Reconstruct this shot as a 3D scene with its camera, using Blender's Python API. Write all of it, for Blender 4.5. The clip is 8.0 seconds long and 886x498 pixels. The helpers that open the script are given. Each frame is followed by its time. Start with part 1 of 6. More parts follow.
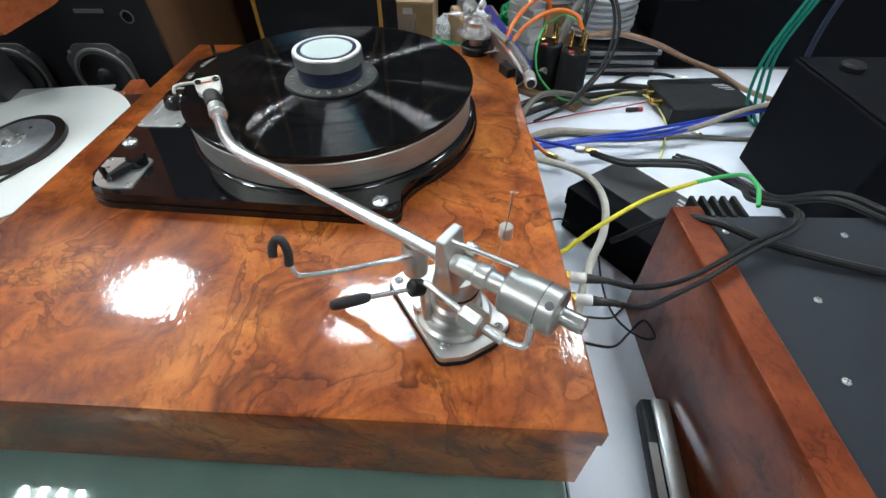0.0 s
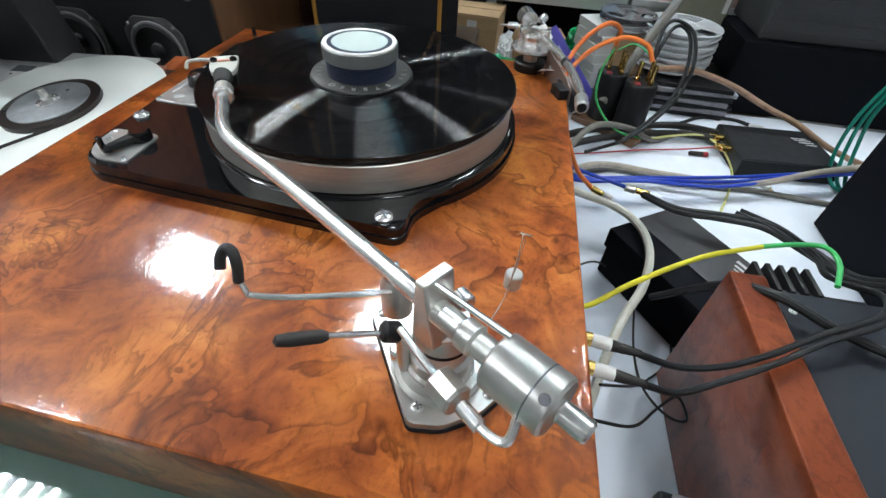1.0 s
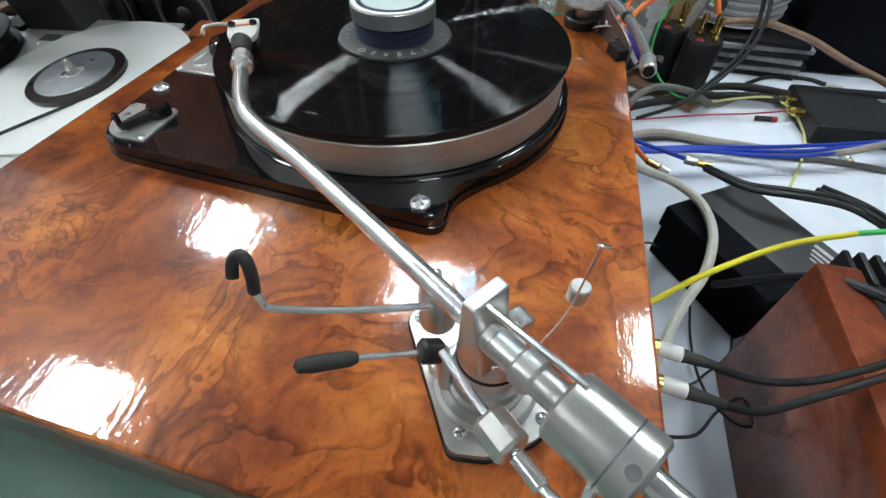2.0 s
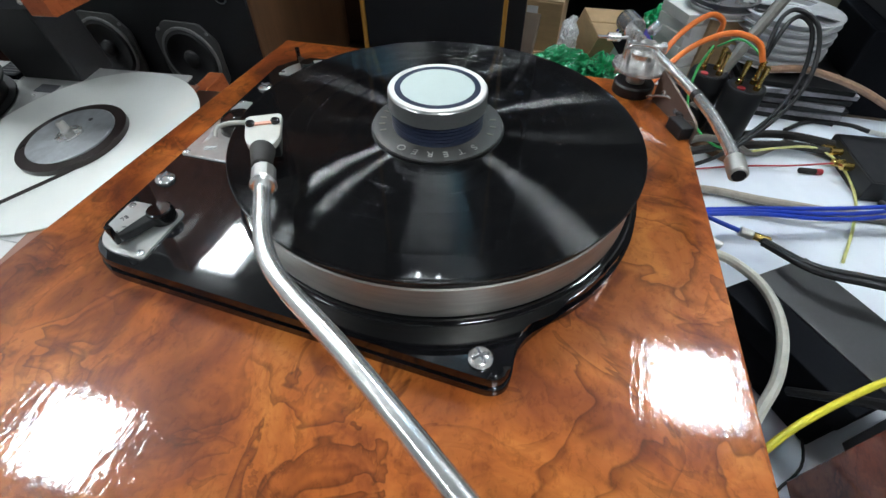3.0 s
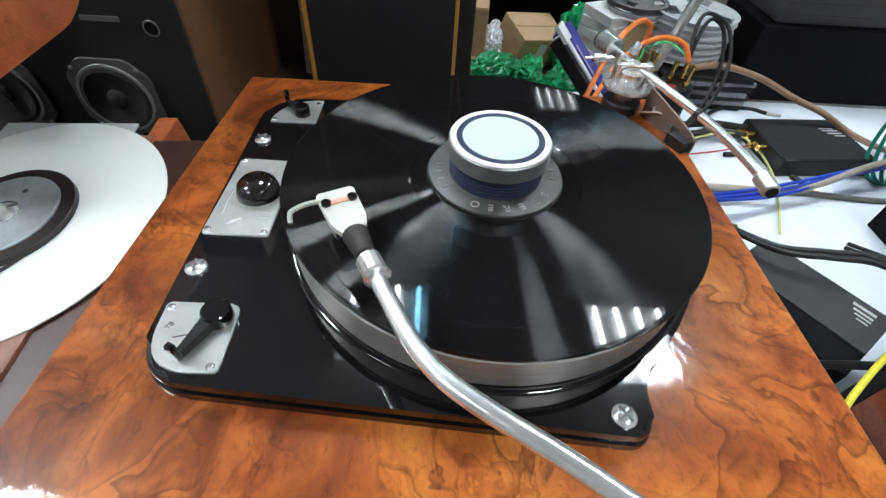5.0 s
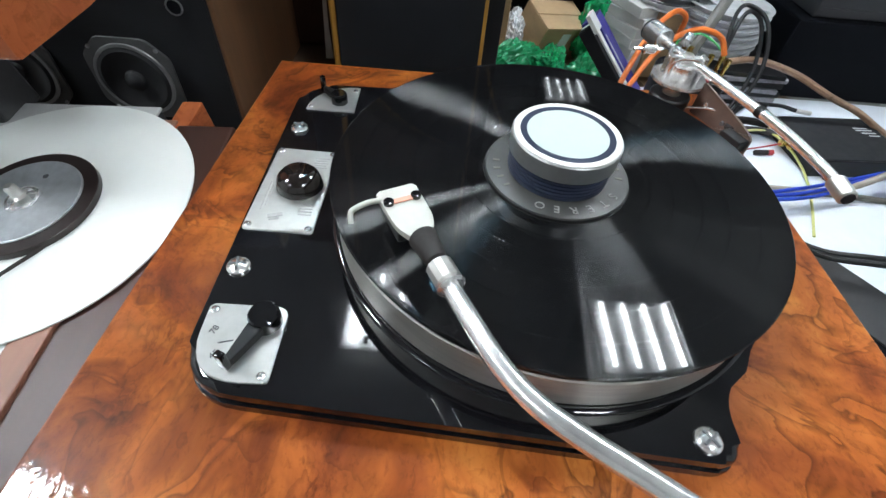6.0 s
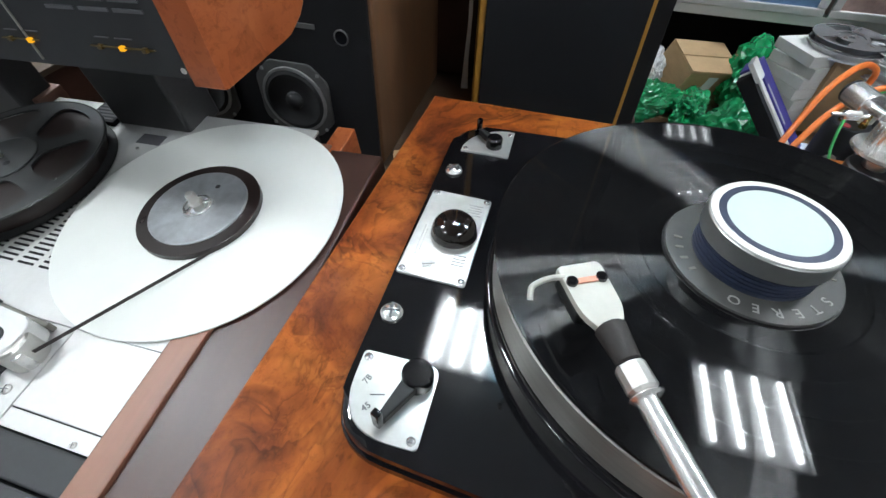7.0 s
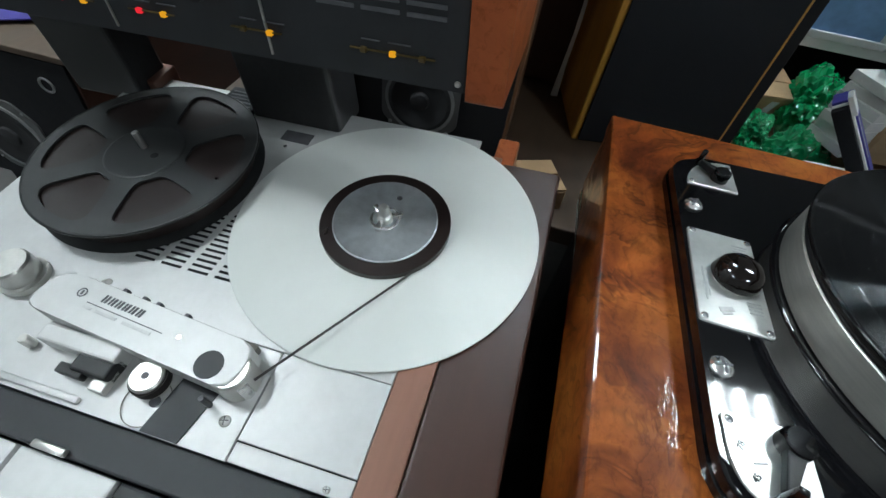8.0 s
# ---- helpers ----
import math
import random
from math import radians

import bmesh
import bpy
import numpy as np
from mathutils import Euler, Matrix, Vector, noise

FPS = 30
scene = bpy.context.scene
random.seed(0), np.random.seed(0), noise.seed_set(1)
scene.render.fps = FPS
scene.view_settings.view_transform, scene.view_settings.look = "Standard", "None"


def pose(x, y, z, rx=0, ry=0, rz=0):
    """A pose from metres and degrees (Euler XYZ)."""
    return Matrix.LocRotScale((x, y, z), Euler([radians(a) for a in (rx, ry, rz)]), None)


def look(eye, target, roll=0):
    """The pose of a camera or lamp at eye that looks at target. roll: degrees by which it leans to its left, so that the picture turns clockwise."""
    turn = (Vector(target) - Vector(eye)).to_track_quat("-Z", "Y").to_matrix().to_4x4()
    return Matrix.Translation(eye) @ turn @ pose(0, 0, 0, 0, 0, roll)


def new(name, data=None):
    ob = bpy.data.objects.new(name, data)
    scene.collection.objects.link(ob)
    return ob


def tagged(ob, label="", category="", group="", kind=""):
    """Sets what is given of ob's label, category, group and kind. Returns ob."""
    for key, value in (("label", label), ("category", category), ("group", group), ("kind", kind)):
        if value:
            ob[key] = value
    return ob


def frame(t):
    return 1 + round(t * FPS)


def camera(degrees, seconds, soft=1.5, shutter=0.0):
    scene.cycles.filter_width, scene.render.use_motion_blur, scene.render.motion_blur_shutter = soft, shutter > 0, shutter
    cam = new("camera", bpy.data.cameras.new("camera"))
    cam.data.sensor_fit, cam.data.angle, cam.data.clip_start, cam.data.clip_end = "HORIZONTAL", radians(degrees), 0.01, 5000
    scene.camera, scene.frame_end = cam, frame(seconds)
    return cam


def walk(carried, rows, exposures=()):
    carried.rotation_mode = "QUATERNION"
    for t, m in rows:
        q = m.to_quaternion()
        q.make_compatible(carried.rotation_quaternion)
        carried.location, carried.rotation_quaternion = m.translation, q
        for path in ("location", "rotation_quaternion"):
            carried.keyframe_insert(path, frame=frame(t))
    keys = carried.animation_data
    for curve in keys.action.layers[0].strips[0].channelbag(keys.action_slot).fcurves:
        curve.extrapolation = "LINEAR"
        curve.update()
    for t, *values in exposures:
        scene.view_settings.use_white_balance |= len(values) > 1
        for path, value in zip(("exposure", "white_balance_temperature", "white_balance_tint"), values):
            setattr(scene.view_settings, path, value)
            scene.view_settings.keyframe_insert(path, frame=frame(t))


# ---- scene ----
cam = camera(89.3, 8.0)
PATH = [
    (0, (0.125, -0.469, 0.27), (0.107, 0.931, -1.158), -0.2),
    (0.5, (0.139, -0.441, 0.251), (0.017, 0.981, -1.15), 1.5),
    (1, (0.147, -0.418, 0.24), (-0.043, 1.013, -1.145), 3.8),
    (1.2, (0.142, -0.409, 0.239), (-0.055, 1.02, -1.147), 4.6),
    (2.3, (0.123, -0.358, 0.222), (-0.203, 0.904, -1.293), -1.0),
    (2.5, (0.108, -0.337, 0.235), (-0.205, 0.961, -1.253), 0.1),
    (3, (0.074, -0.289, 0.24), (-0.241, 1.032, -1.228), 0.6),
    (3.5, (0.047, -0.263, 0.241), (-0.242, 1.052, -1.237), 0.6),
    (4, (0.021, -0.252, 0.25), (-0.19, 1.085, -1.222), 1.2),
    (4.2, (0.009, -0.249, 0.256), (-0.151, 1.077, -1.233), 1.9),
    (5.3, (-0.067, -0.268, 0.258), (0.07, 1.087, -1.206), 6.4),
    (5.5, (-0.078, -0.265, 0.256), (0.086, 1.078, -1.217), 7.7),
    (6, (-0.084, -0.245, 0.246), (-0.017, 1.074, -1.257), 5.9),
    (6.5, (-0.079, -0.232, 0.245), (-0.242, 1.07, -1.264), 1.1),
    (7, (-0.136, -0.22, 0.25), (-0.448, 1.108, -1.212), 2.1),
    (7.5, (-0.244, -0.227, 0.246), (-0.552, 1.106, -1.213), 4.8),
    (8, (-0.357, -0.239, 0.242), (-0.525, 1.095, -1.238), 9.7),
]
walk(cam, [(t, look(eye, target, roll)) for t, eye, target, roll in PATH],
     [(0.0, -0.15, 6300, 6), (1.2, -0.12, 6300, 6), (2.5, -0.42, 6250, 5), (3.5, -0.16, 6300, 7), (5.5, 0.07, 6200, 6), (6.6, 0.04, 6300, 8), (7.3, -0.12, 6250, 5), (8.0, -0.61, 6100, 2)])

# ---- room and its measures ----
FLOOR, CEIL = -0.95, 1.75          # heights below and above the top of the wooden plinth, which lies at z = 0
TABLE = -0.25                      # the cloth-covered side table
CORNERS = [(-0.2835, -0.336), (0.2235, -0.3585), (0.2135, 0.229), (-0.2585, 0.2325)]   # the plinth's top, from the front, not quite square

world = bpy.data.worlds.new("room_air")
world.use_nodes = True
world.node_tree.nodes["Background"].inputs[0].default_value = (0.6, 0.7, 0.8, 1)
world.node_tree.nodes["Background"].inputs[1].default_value = 0.02
scene.world = world
TUBE_POWER = 186.0


# ---- materials ----
def shader(name):
    m = bpy.data.materials.new(name)
    m.use_nodes = True
    nt = m.node_tree
    return m, nt, nt.nodes["Principled BSDF"]


def texnoise(nt, scale, detail=4.0, rough=0.55, distort=0.0, stretch=None):
    co = nt.nodes.new("ShaderNodeTexCoord")
    n = nt.nodes.new("ShaderNodeTexNoise")
    n.inputs["Scale"].default_value, n.inputs["Detail"].default_value = scale, detail
    n.inputs["Roughness"].default_value, n.inputs["Distortion"].default_value = rough, distort
    if stretch:
        mp = nt.nodes.new("ShaderNodeMapping")
        mp.inputs["Scale"].default_value = stretch
        nt.links.new(co.outputs["Object"], mp.inputs[0])
        nt.links.new(mp.outputs[0], n.inputs[0])
    else:
        nt.links.new(co.outputs["Object"], n.inputs[0])
    return n


def ramp(nt, src, stops):
    r = nt.nodes.new("ShaderNodeValToRGB")
    els = r.color_ramp.elements
    while len(els) < len(stops):
        els.new(0.5)
    for e, (p, c) in zip(els, stops):
        e.position, e.color = p, (*c, 1)
    nt.links.new(src, r.inputs[0])
    return r


def mixcol(nt, fac, a, b, mode="MIX"):
    m = nt.nodes.new("ShaderNodeMix")
    m.data_type, m.blend_type = "RGBA", mode
    for sock, v in ((m.inputs[0], fac), (m.inputs[6], a), (m.inputs[7], b)):
        if isinstance(v, (int, float)):
            sock.default_value = v
        elif isinstance(v, tuple):
            sock.default_value = (*v, 1)
        else:
            nt.links.new(v, sock)
    return m.outputs[2]


def bumped(nt, bsdf, src, strength, dist=0.001):
    b = nt.nodes.new("ShaderNodeBump")
    b.inputs["Strength"].default_value, b.inputs["Distance"].default_value = strength, dist
    nt.links.new(src, b.inputs["Height"])
    nt.links.new(b.outputs[0], bsdf.inputs["Normal"])


def plain(name, col, rough=0.5, metal=0.0, grain=40.0, vary=0.25, bump=0.1, coat=0.0, stretch=None, spec=0.5):
    """A surface with two scales of variation in colour and roughness, and fine relief."""
    m, nt, b = shader(name)
    n1, n2 = texnoise(nt, grain, 5, 0.6, 0, stretch), texnoise(nt, grain * 7.3, 3, 0.6, 0, stretch)
    lo, hi = tuple(c * (1 - vary) for c in col), tuple(min(1, c * (1 + vary * 0.6)) for c in col)
    r1 = ramp(nt, n1.outputs[0], [(0.3, lo), (0.7, hi)])
    r2 = ramp(nt, n2.outputs[0], [(0.25, (1 - min(0.14, vary * 0.45),) * 3), (0.6, (1.0,) * 3)])
    nt.links.new(mixcol(nt, 1.0, r1.outputs[0], r2.outputs[0], "MULTIPLY"), b.inputs["Base Color"])
    mr = nt.nodes.new("ShaderNodeMapRange")
    mr.inputs[3].default_value, mr.inputs[4].default_value = max(0.02, rough * 0.75), min(1, rough * 1.3)
    nt.links.new(n1.outputs[0], mr.inputs[0])
    nt.links.new(mr.outputs[0], b.inputs["Roughness"])
    b.inputs["Metallic"].default_value = metal
    b.inputs["Specular IOR Level"].default_value = spec
    b.inputs["Coat Weight"].default_value = coat
    b.inputs["Coat Roughness"].default_value = 0.06
    if bump:
        bumped(nt, b, n2.outputs[0], bump, 0.0005)
    return m


def burl(name, tones, scale=9.0, coat=0.85, rough=0.36, peel=0.15, dark=0.8, gloss=0.018):
    """Lacquered burl veneer: clouded orange and red-brown figure with dark contour veins round the clouds."""
    m, nt, b = shader(name)
    co = nt.nodes.new("ShaderNodeTexCoord")
    warp = nt.nodes.new("ShaderNodeTexNoise")
    warp.inputs["Scale"].default_value, warp.inputs["Detail"].default_value = scale * 0.55, 3
    nt.links.new(co.outputs["Object"], warp.inputs[0])
    off = nt.nodes.new("ShaderNodeVectorMath")
    off.operation = "MULTIPLY_ADD"
    off.inputs[1].default_value = (0.16, 0.16, 0.16)
    nt.links.new(warp.outputs["Color"], off.inputs[0])
    nt.links.new(co.outputs["Object"], off.inputs[2])

    def field(sc, detail, rg, distort):
        n = nt.nodes.new("ShaderNodeTexNoise")
        n.inputs["Scale"].default_value, n.inputs["Detail"].default_value = sc, detail
        n.inputs["Roughness"].default_value, n.inputs["Distortion"].default_value = rg, distort
        nt.links.new(off.outputs[0], n.inputs[0])
        return n.outputs[0]

    cloud = field(scale * 1.5, 5, 0.6, 0.7)
    base = ramp(nt, cloud, tones)
    blot = field(scale * 0.6, 4, 0.6, 0.3)
    shade = ramp(nt, blot, [(0.34, (0.34, 0.25, 0.2)), (0.48, (0.85, 0.8, 0.75)), (0.62, (1, 1, 1))])
    col = mixcol(nt, 0.8, base.outputs[0], shade.outputs[0], "MULTIPLY")
    # contour veins: thin dark lines where slow fields cross chosen levels, each with a soft brown flank
    for sc, level, width, depth in ((scale * 0.95, 0.43, 0.013, dark), (scale * 0.95, 0.56, 0.011, dark), (scale * 1.9, 0.5, 0.012, dark * 0.62), (scale * 3.6, 0.47, 0.014, dark * 0.3)):
        v = field(sc, 4, 0.58, 0.9)
        line = ramp(nt, v, [(level - width * 4.5, (1, 1, 1)), (level - width * 0.6, (0.34, 0.22, 0.17)), (level, (0.12, 0.07, 0.06)), (level + width * 0.8, (1, 1, 1))])
        gate = field(sc * 0.8 + 1.7, 2, 0.5, 0)
        amount = ramp(nt, gate, [(0.40, (0.0, 0.0, 0.0)), (0.56, (depth,) * 3)])
        col = mixcol(nt, amount.outputs[0], col, mixcol(nt, 1.0, col, line.outputs[0], "MULTIPLY"))
    fleck = texnoise(nt, scale * 22, 4, 0.7, 0.4, (1, 0.6, 1))
    fl = ramp(nt, fleck.outputs[0], [(0.34, (0.5, 0.42, 0.38)), (0.48, (1, 1, 1))])
    col = mixcol(nt, 0.5, col, fl.outputs[0], "MULTIPLY")
    nt.links.new(col, b.inputs["Base Color"])
    b.inputs["Roughness"].default_value = rough
    b.inputs["Specular IOR Level"].default_value = 0.12
    b.inputs["Coat Weight"].default_value, b.inputs["Coat Roughness"].default_value = coat, gloss
    wave = texnoise(nt, 260, 3, 0.6, 0.3, (1, 0.35, 1))
    pits = texnoise(nt, 40, 2, 0.5, 0.0)
    both = mixcol(nt, 0.35, wave.outputs[0], pits.outputs[0])
    bm2 = nt.nodes.new("ShaderNodeBump")
    bm2.inputs["Strength"].default_value, bm2.inputs["Distance"].default_value = peel, 0.0012
    nt.links.new(both, bm2.inputs["Height"])
    nt.links.new(bm2.outputs[0], b.inputs["Coat Normal"])
    bumped(nt, b, fleck.outputs[0], 0.05, 0.0004)
    return m


def glow(name, col, power):
    m = bpy.data.materials.new(name)
    m.use_nodes = True
    nt = m.node_tree
    nt.nodes.remove(nt.nodes["Principled BSDF"])
    e = nt.nodes.new("ShaderNodeEmission")
    e.inputs[0].default_value, e.inputs[1].default_value = (*col, 1), power
    nt.links.new(e.outputs[0], nt.nodes["Material Output"].inputs[0])
    return m


def vinyl():
    """Pressed vinyl: round grooves scatter light across their run, a smooth skin mirrors the lamps."""
    m, nt, b = shader("grooved_vinyl")
    b.inputs["Base Color"].default_value = (0.004, 0.004, 0.0045, 1)
    b.inputs["Specular IOR Level"].default_value = 0.19
    b.inputs["Coat Weight"].default_value, b.inputs["Coat Roughness"].default_value = 0.24, 0.022
    b.inputs["Anisotropic"].default_value, b.inputs["Anisotropic Rotation"].default_value = 0.96, 0.25
    tan = nt.nodes.new("ShaderNodeTangent")
    tan.direction_type, tan.axis = "RADIAL", "Z"
    nt.links.new(tan.outputs[0], b.inputs["Tangent"])
    co = nt.nodes.new("ShaderNodeTexCoord")
    far = nt.nodes.new("ShaderNodeVectorMath")
    far.operation = "LENGTH"
    nt.links.new(co.outputs["Object"], far.inputs[0])
    bands = nt.nodes.new("ShaderNodeTexNoise")
    bands.noise_dimensions = "1D"
    bands.inputs["Scale"].default_value, bands.inputs["Detail"].default_value = 130, 3
    nt.links.new(far.outputs["Value"], bands.inputs["W"])
    mr = nt.nodes.new("ShaderNodeMapRange")
    mr.inputs[1].default_value, mr.inputs[2].default_value = 0.3, 0.7
    mr.inputs[3].default_value, mr.inputs[4].default_value = 0.085, 0.115
    nt.links.new(bands.outputs[0], mr.inputs[0])
    nt.links.new(mr.outputs[0], b.inputs["Roughness"])
    # groove walls too fine to see one by one: the surface leans in or out along the radius
    out = nt.nodes.new("ShaderNodeVectorMath")
    out.operation = "NORMALIZE"
    nt.links.new(co.outputs["Object"], out.inputs[0])
    fine = nt.nodes.new("ShaderNodeMath")
    fine.operation = "MULTIPLY"
    fine.inputs[1].default_value = 60000
    nt.links.new(far.outputs["Value"], fine.inputs[0])
    wall = nt.nodes.new("ShaderNodeTexWhiteNoise")
    wall.noise_dimensions = "1D"
    nt.links.new(fine.outputs[0], wall.inputs["W"])
    lean = nt.nodes.new("ShaderNodeMapRange")
    lean.inputs[3].default_value, lean.inputs[4].default_value = -GROOVE_SPREAD, GROOVE_SPREAD
    nt.links.new(wall.outputs["Value"], lean.inputs[0])
    flank = nt.nodes.new("ShaderNodeMath")
    flank.operation = "SIGN"
    nt.links.new(lean.outputs[0], flank.inputs[0])
    steep = nt.nodes.new("ShaderNodeMath")
    steep.operation = "MULTIPLY_ADD"
    steep.inputs[1].default_value = GROOVE_LEAN
    nt.links.new(flank.outputs[0], steep.inputs[0])
    nt.links.new(lean.outputs[0], steep.inputs[2])
    side = nt.nodes.new("ShaderNodeVectorMath")
    side.operation = "SCALE"
    nt.links.new(out.outputs[0], side.inputs[0])
    nt.links.new(steep.outputs[0], side.inputs["Scale"])
    geo = nt.nodes.new("ShaderNodeNewGeometry")
    tot = nt.nodes.new("ShaderNodeVectorMath")
    tot.operation = "ADD"
    nt.links.new(geo.outputs["Normal"], tot.inputs[0])
    nt.links.new(side.outputs[0], tot.inputs[1])
    unit = nt.nodes.new("ShaderNodeVectorMath")
    unit.operation = "NORMALIZE"
    nt.links.new(tot.outputs[0], unit.inputs[0])
    nt.links.new(unit.outputs[0], b.inputs["Normal"])
    return m


GROOVE_LEAN, GROOVE_SPREAD = 0.08, 0.68


def cloth_mat():
    m, nt, b = shader("pale_cloth")
    n = texnoise(nt, 6, 4, 0.6, 0.4)
    r = ramp(nt, n.outputs[0], [(0.3, (0.66, 0.70, 0.78)), (0.7, (0.78, 0.82, 0.88))])
    nt.links.new(r.outputs[0], b.inputs["Base Color"])
    b.inputs["Roughness"].default_value = 0.85
    w = texnoise(nt, 900, 2, 0.5, 0)
    bumped(nt, b, w.outputs[0], 0.25, 0.0006)
    return m


ORANGE_BURL = [(0.28, (0.102, 0.0205, 0.006)), (0.42, (0.238, 0.056, 0.012)), (0.54, (0.365, 0.102, 0.019)), (0.70, (0.50, 0.172, 0.034))]
BURL = burl("lacquered_burl_veneer", ORANGE_BURL, dark=0.68)
REDWOOD = burl("red_brown_veneer", [(0.2, (0.07, 0.014, 0.006)), (0.5, (0.17, 0.038, 0.014)), (0.8, (0.27, 0.07, 0.024))], 7.0, 0.7, 0.35, 0.06, 0.6)
CHEEKWOOD = burl("walnut_veneer", [(0.2, (0.25, 0.062, 0.022)), (0.5, (0.39, 0.108, 0.038)), (0.8, (0.48, 0.155, 0.058))], 6.0, 0.25, 0.4, 0.03, 0.4)
DARKWOOD = plain("dark_brown_laminate", (0.042, 0.015, 0.009), 0.40, 0, 9, 0.4, 0.05, 0.0, (1, 0.15, 1), 0.45)
BROWNWOOD = plain("brown_wood_veneer", (0.155, 0.078, 0.038), 0.45, 0, 16, 0.4, 0.08, 0.1, (1, 1, 0.1))
AMBERWOOD = plain("amber_wood_edge", (0.60, 0.31, 0.05), 0.45, 0, 16, 0.3, 0.08, 0.1, (1, 1, 0.1))
STRIPWOOD = plain("reddish_wood_strip", (0.22, 0.10, 0.065), 0.42, 0, 20, 0.22, 0.05, 0.0, (1, 0.1, 1))
ENAMEL = plain("gloss_black_enamel", (0.006, 0.006, 0.007), 0.045, 0, 60, 0.3, 0.01, 0.0, None, 0.55)
BLACK = plain("satin_black", (0.009, 0.009, 0.010), 0.42, 0, 60, 0.3, 0.1, 0.0, None, 0.3)
MATTBLACK = plain("matt_black", (0.011, 0.011, 0.013), 0.8, 0, 50, 0.3, 0.2, 0.0, None, 0.25)
RUBBER = plain("dark_rubber", (0.024, 0.021, 0.020), 0.7, 0, 70, 0.3, 0.2, 0.0, None, 0.3)
CHARCOAL = plain("charcoal_panel", (0.014, 0.016, 0.022), 0.6, 0, 14, 0.22, 0.12, 0.0, None, 0.25)
GRILLECLOTH = plain("black_grille_cloth", (0.011, 0.012, 0.015), 0.9, 0, 300, 0.3, 0.3, 0.0, None, 0.3)
DRIVERCAST = plain("dark_grey_cast_metal", (0.13, 0.13, 0.13), 0.45, 0.4, 40, 0.2, 0.1)
GRAPHITE = plain("graphite_panel", (0.019, 0.020, 0.023), 0.5, 0, 30, 0.2, 0.06, 0.0, None, 0.35)
LIDGREY = plain("sheeny_charcoal_lid", (0.030, 0.030, 0.032), 0.36, 0, 200, 0.2, 0.08, 0.0, None, 0.5)
DEEPBLACK = plain("deep_black_crackle_paint", (0.0055, 0.006, 0.008), 0.75, 0, 120, 0.3, 0.2, 0.0, None, 0.06)
CHROME = plain("polished_chrome", (0.88, 0.87, 0.86), 0.24, 0.9, 50, 0.12, 0.02)
SATIN = plain("satin_nickel", (0.66, 0.65, 0.62), 0.32, 0.92, 60, 0.1, 0.04)
BRUSHED = plain("brushed_aluminium", (0.44, 0.43, 0.40), 0.42, 0.75, 30, 0.15, 0.05, 0, (1, 1, 12))
PLATESILVER = plain("etched_silver_plate", (0.66, 0.67, 0.65), 0.32, 0.8, 26, 0.16, 0.04)
DECK = plain("pale_anodised_deck", (0.60, 0.60, 0.595), 0.46, 0.35, 16, 0.1, 0.03)
ZINC = plain("zinc_disc", (0.62, 0.65, 0.68), 0.36, 0.75, 18, 0.3, 0.05)
WHITEPLATE = plain("white_platter_enamel", (0.82, 0.84, 0.81), 0.6, 0, 10, 0.03, 0.02, 0.0)
CREAM = plain("cream_shell_paint", (0.46, 0.455, 0.41), 0.42, 0.1, 40, 0.08, 0.05)
NAVY = plain("navy_enamel", (0.020, 0.028, 0.058), 0.35, 0, 50, 0.2, 0.08, 0.2)
CLAMPWHITE = plain("pale_mint_paper", (0.47, 0.54, 0.52), 0.6, 0, 30, 0.04, 0.03)
SILVERBAND = plain("turned_aluminium", (0.52, 0.53, 0.52), 0.32, 0.9, 40, 0.12, 0.04)
LABELGREY = plain("dark_grey_metal_disc", (0.050, 0.050, 0.048), 0.45, 0.15, 40, 0.2, 0.06)
LETTER = plain("silver_print", (0.30, 0.30, 0.285), 0.5, 0.2, 80, 0.2, 0.02)
INK = plain("dark_print", (0.09, 0.09, 0.10), 0.6, 0, 80, 0.2, 0.02)
PALEINK = plain("pale_print", (0.5, 0.5, 0.5), 0.6, 0, 80, 0.2, 0.02)
TAPEBROWN = plain("brown_magnetic_tape", (0.020, 0.013, 0.012), 0.3, 0, 60, 0.2, 0.06)
REELGREY = plain("smoke_grey_reel_plastic", (0.022, 0.023, 0.024), 0.35, 0, 30, 0.18, 0.05)
CLOTH = cloth_mat()
VINYL = vinyl()
GOLD = plain("gold_plating", (0.75, 0.52, 0.16), 0.25, 1, 80, 0.15, 0.03)
BRONZE = plain("brown_bracket_paint", (0.17, 0.12, 0.10), 0.4, 0.4, 40, 0.2, 0.06)
CARDBOARD = plain("brown_cardboard", (0.42, 0.28, 0.15), 0.8, 0, 14, 0.15, 0.12, 0, (1, 1, 4))
GREENFILM = plain("green_plastic_film", (0.012, 0.26, 0.085), 0.24, 0, 22, 0.4, 0.1, 0.4)
PURPLE = plain("violet_blue_card", (0.045, 0.035, 0.24), 0.45, 0, 25, 0.25, 0.05)
WHITECARD = plain("white_card", (0.72, 0.71, 0.68), 0.6, 0, 25, 0.08, 0.05)
PAPER = plain("grey_magazine_pages", (0.30, 0.29, 0.32), 0.6, 0, 60, 0.5, 0.1)
CLEAR = plain("milky_clear_plastic", (0.74, 0.75, 0.77), 0.2, 0, 24, 0.15, 0.05, 0.5)
SMOKECLEAR = plain("smoky_grey_plastic", (0.16, 0.16, 0.17), 0.2, 0, 24, 0.18, 0.05, 0.4)
PANELGREY = plain("dark_grey_perforated_sheet", (0.040, 0.040, 0.044), 0.55, 0, 20, 0.2, 0.08)
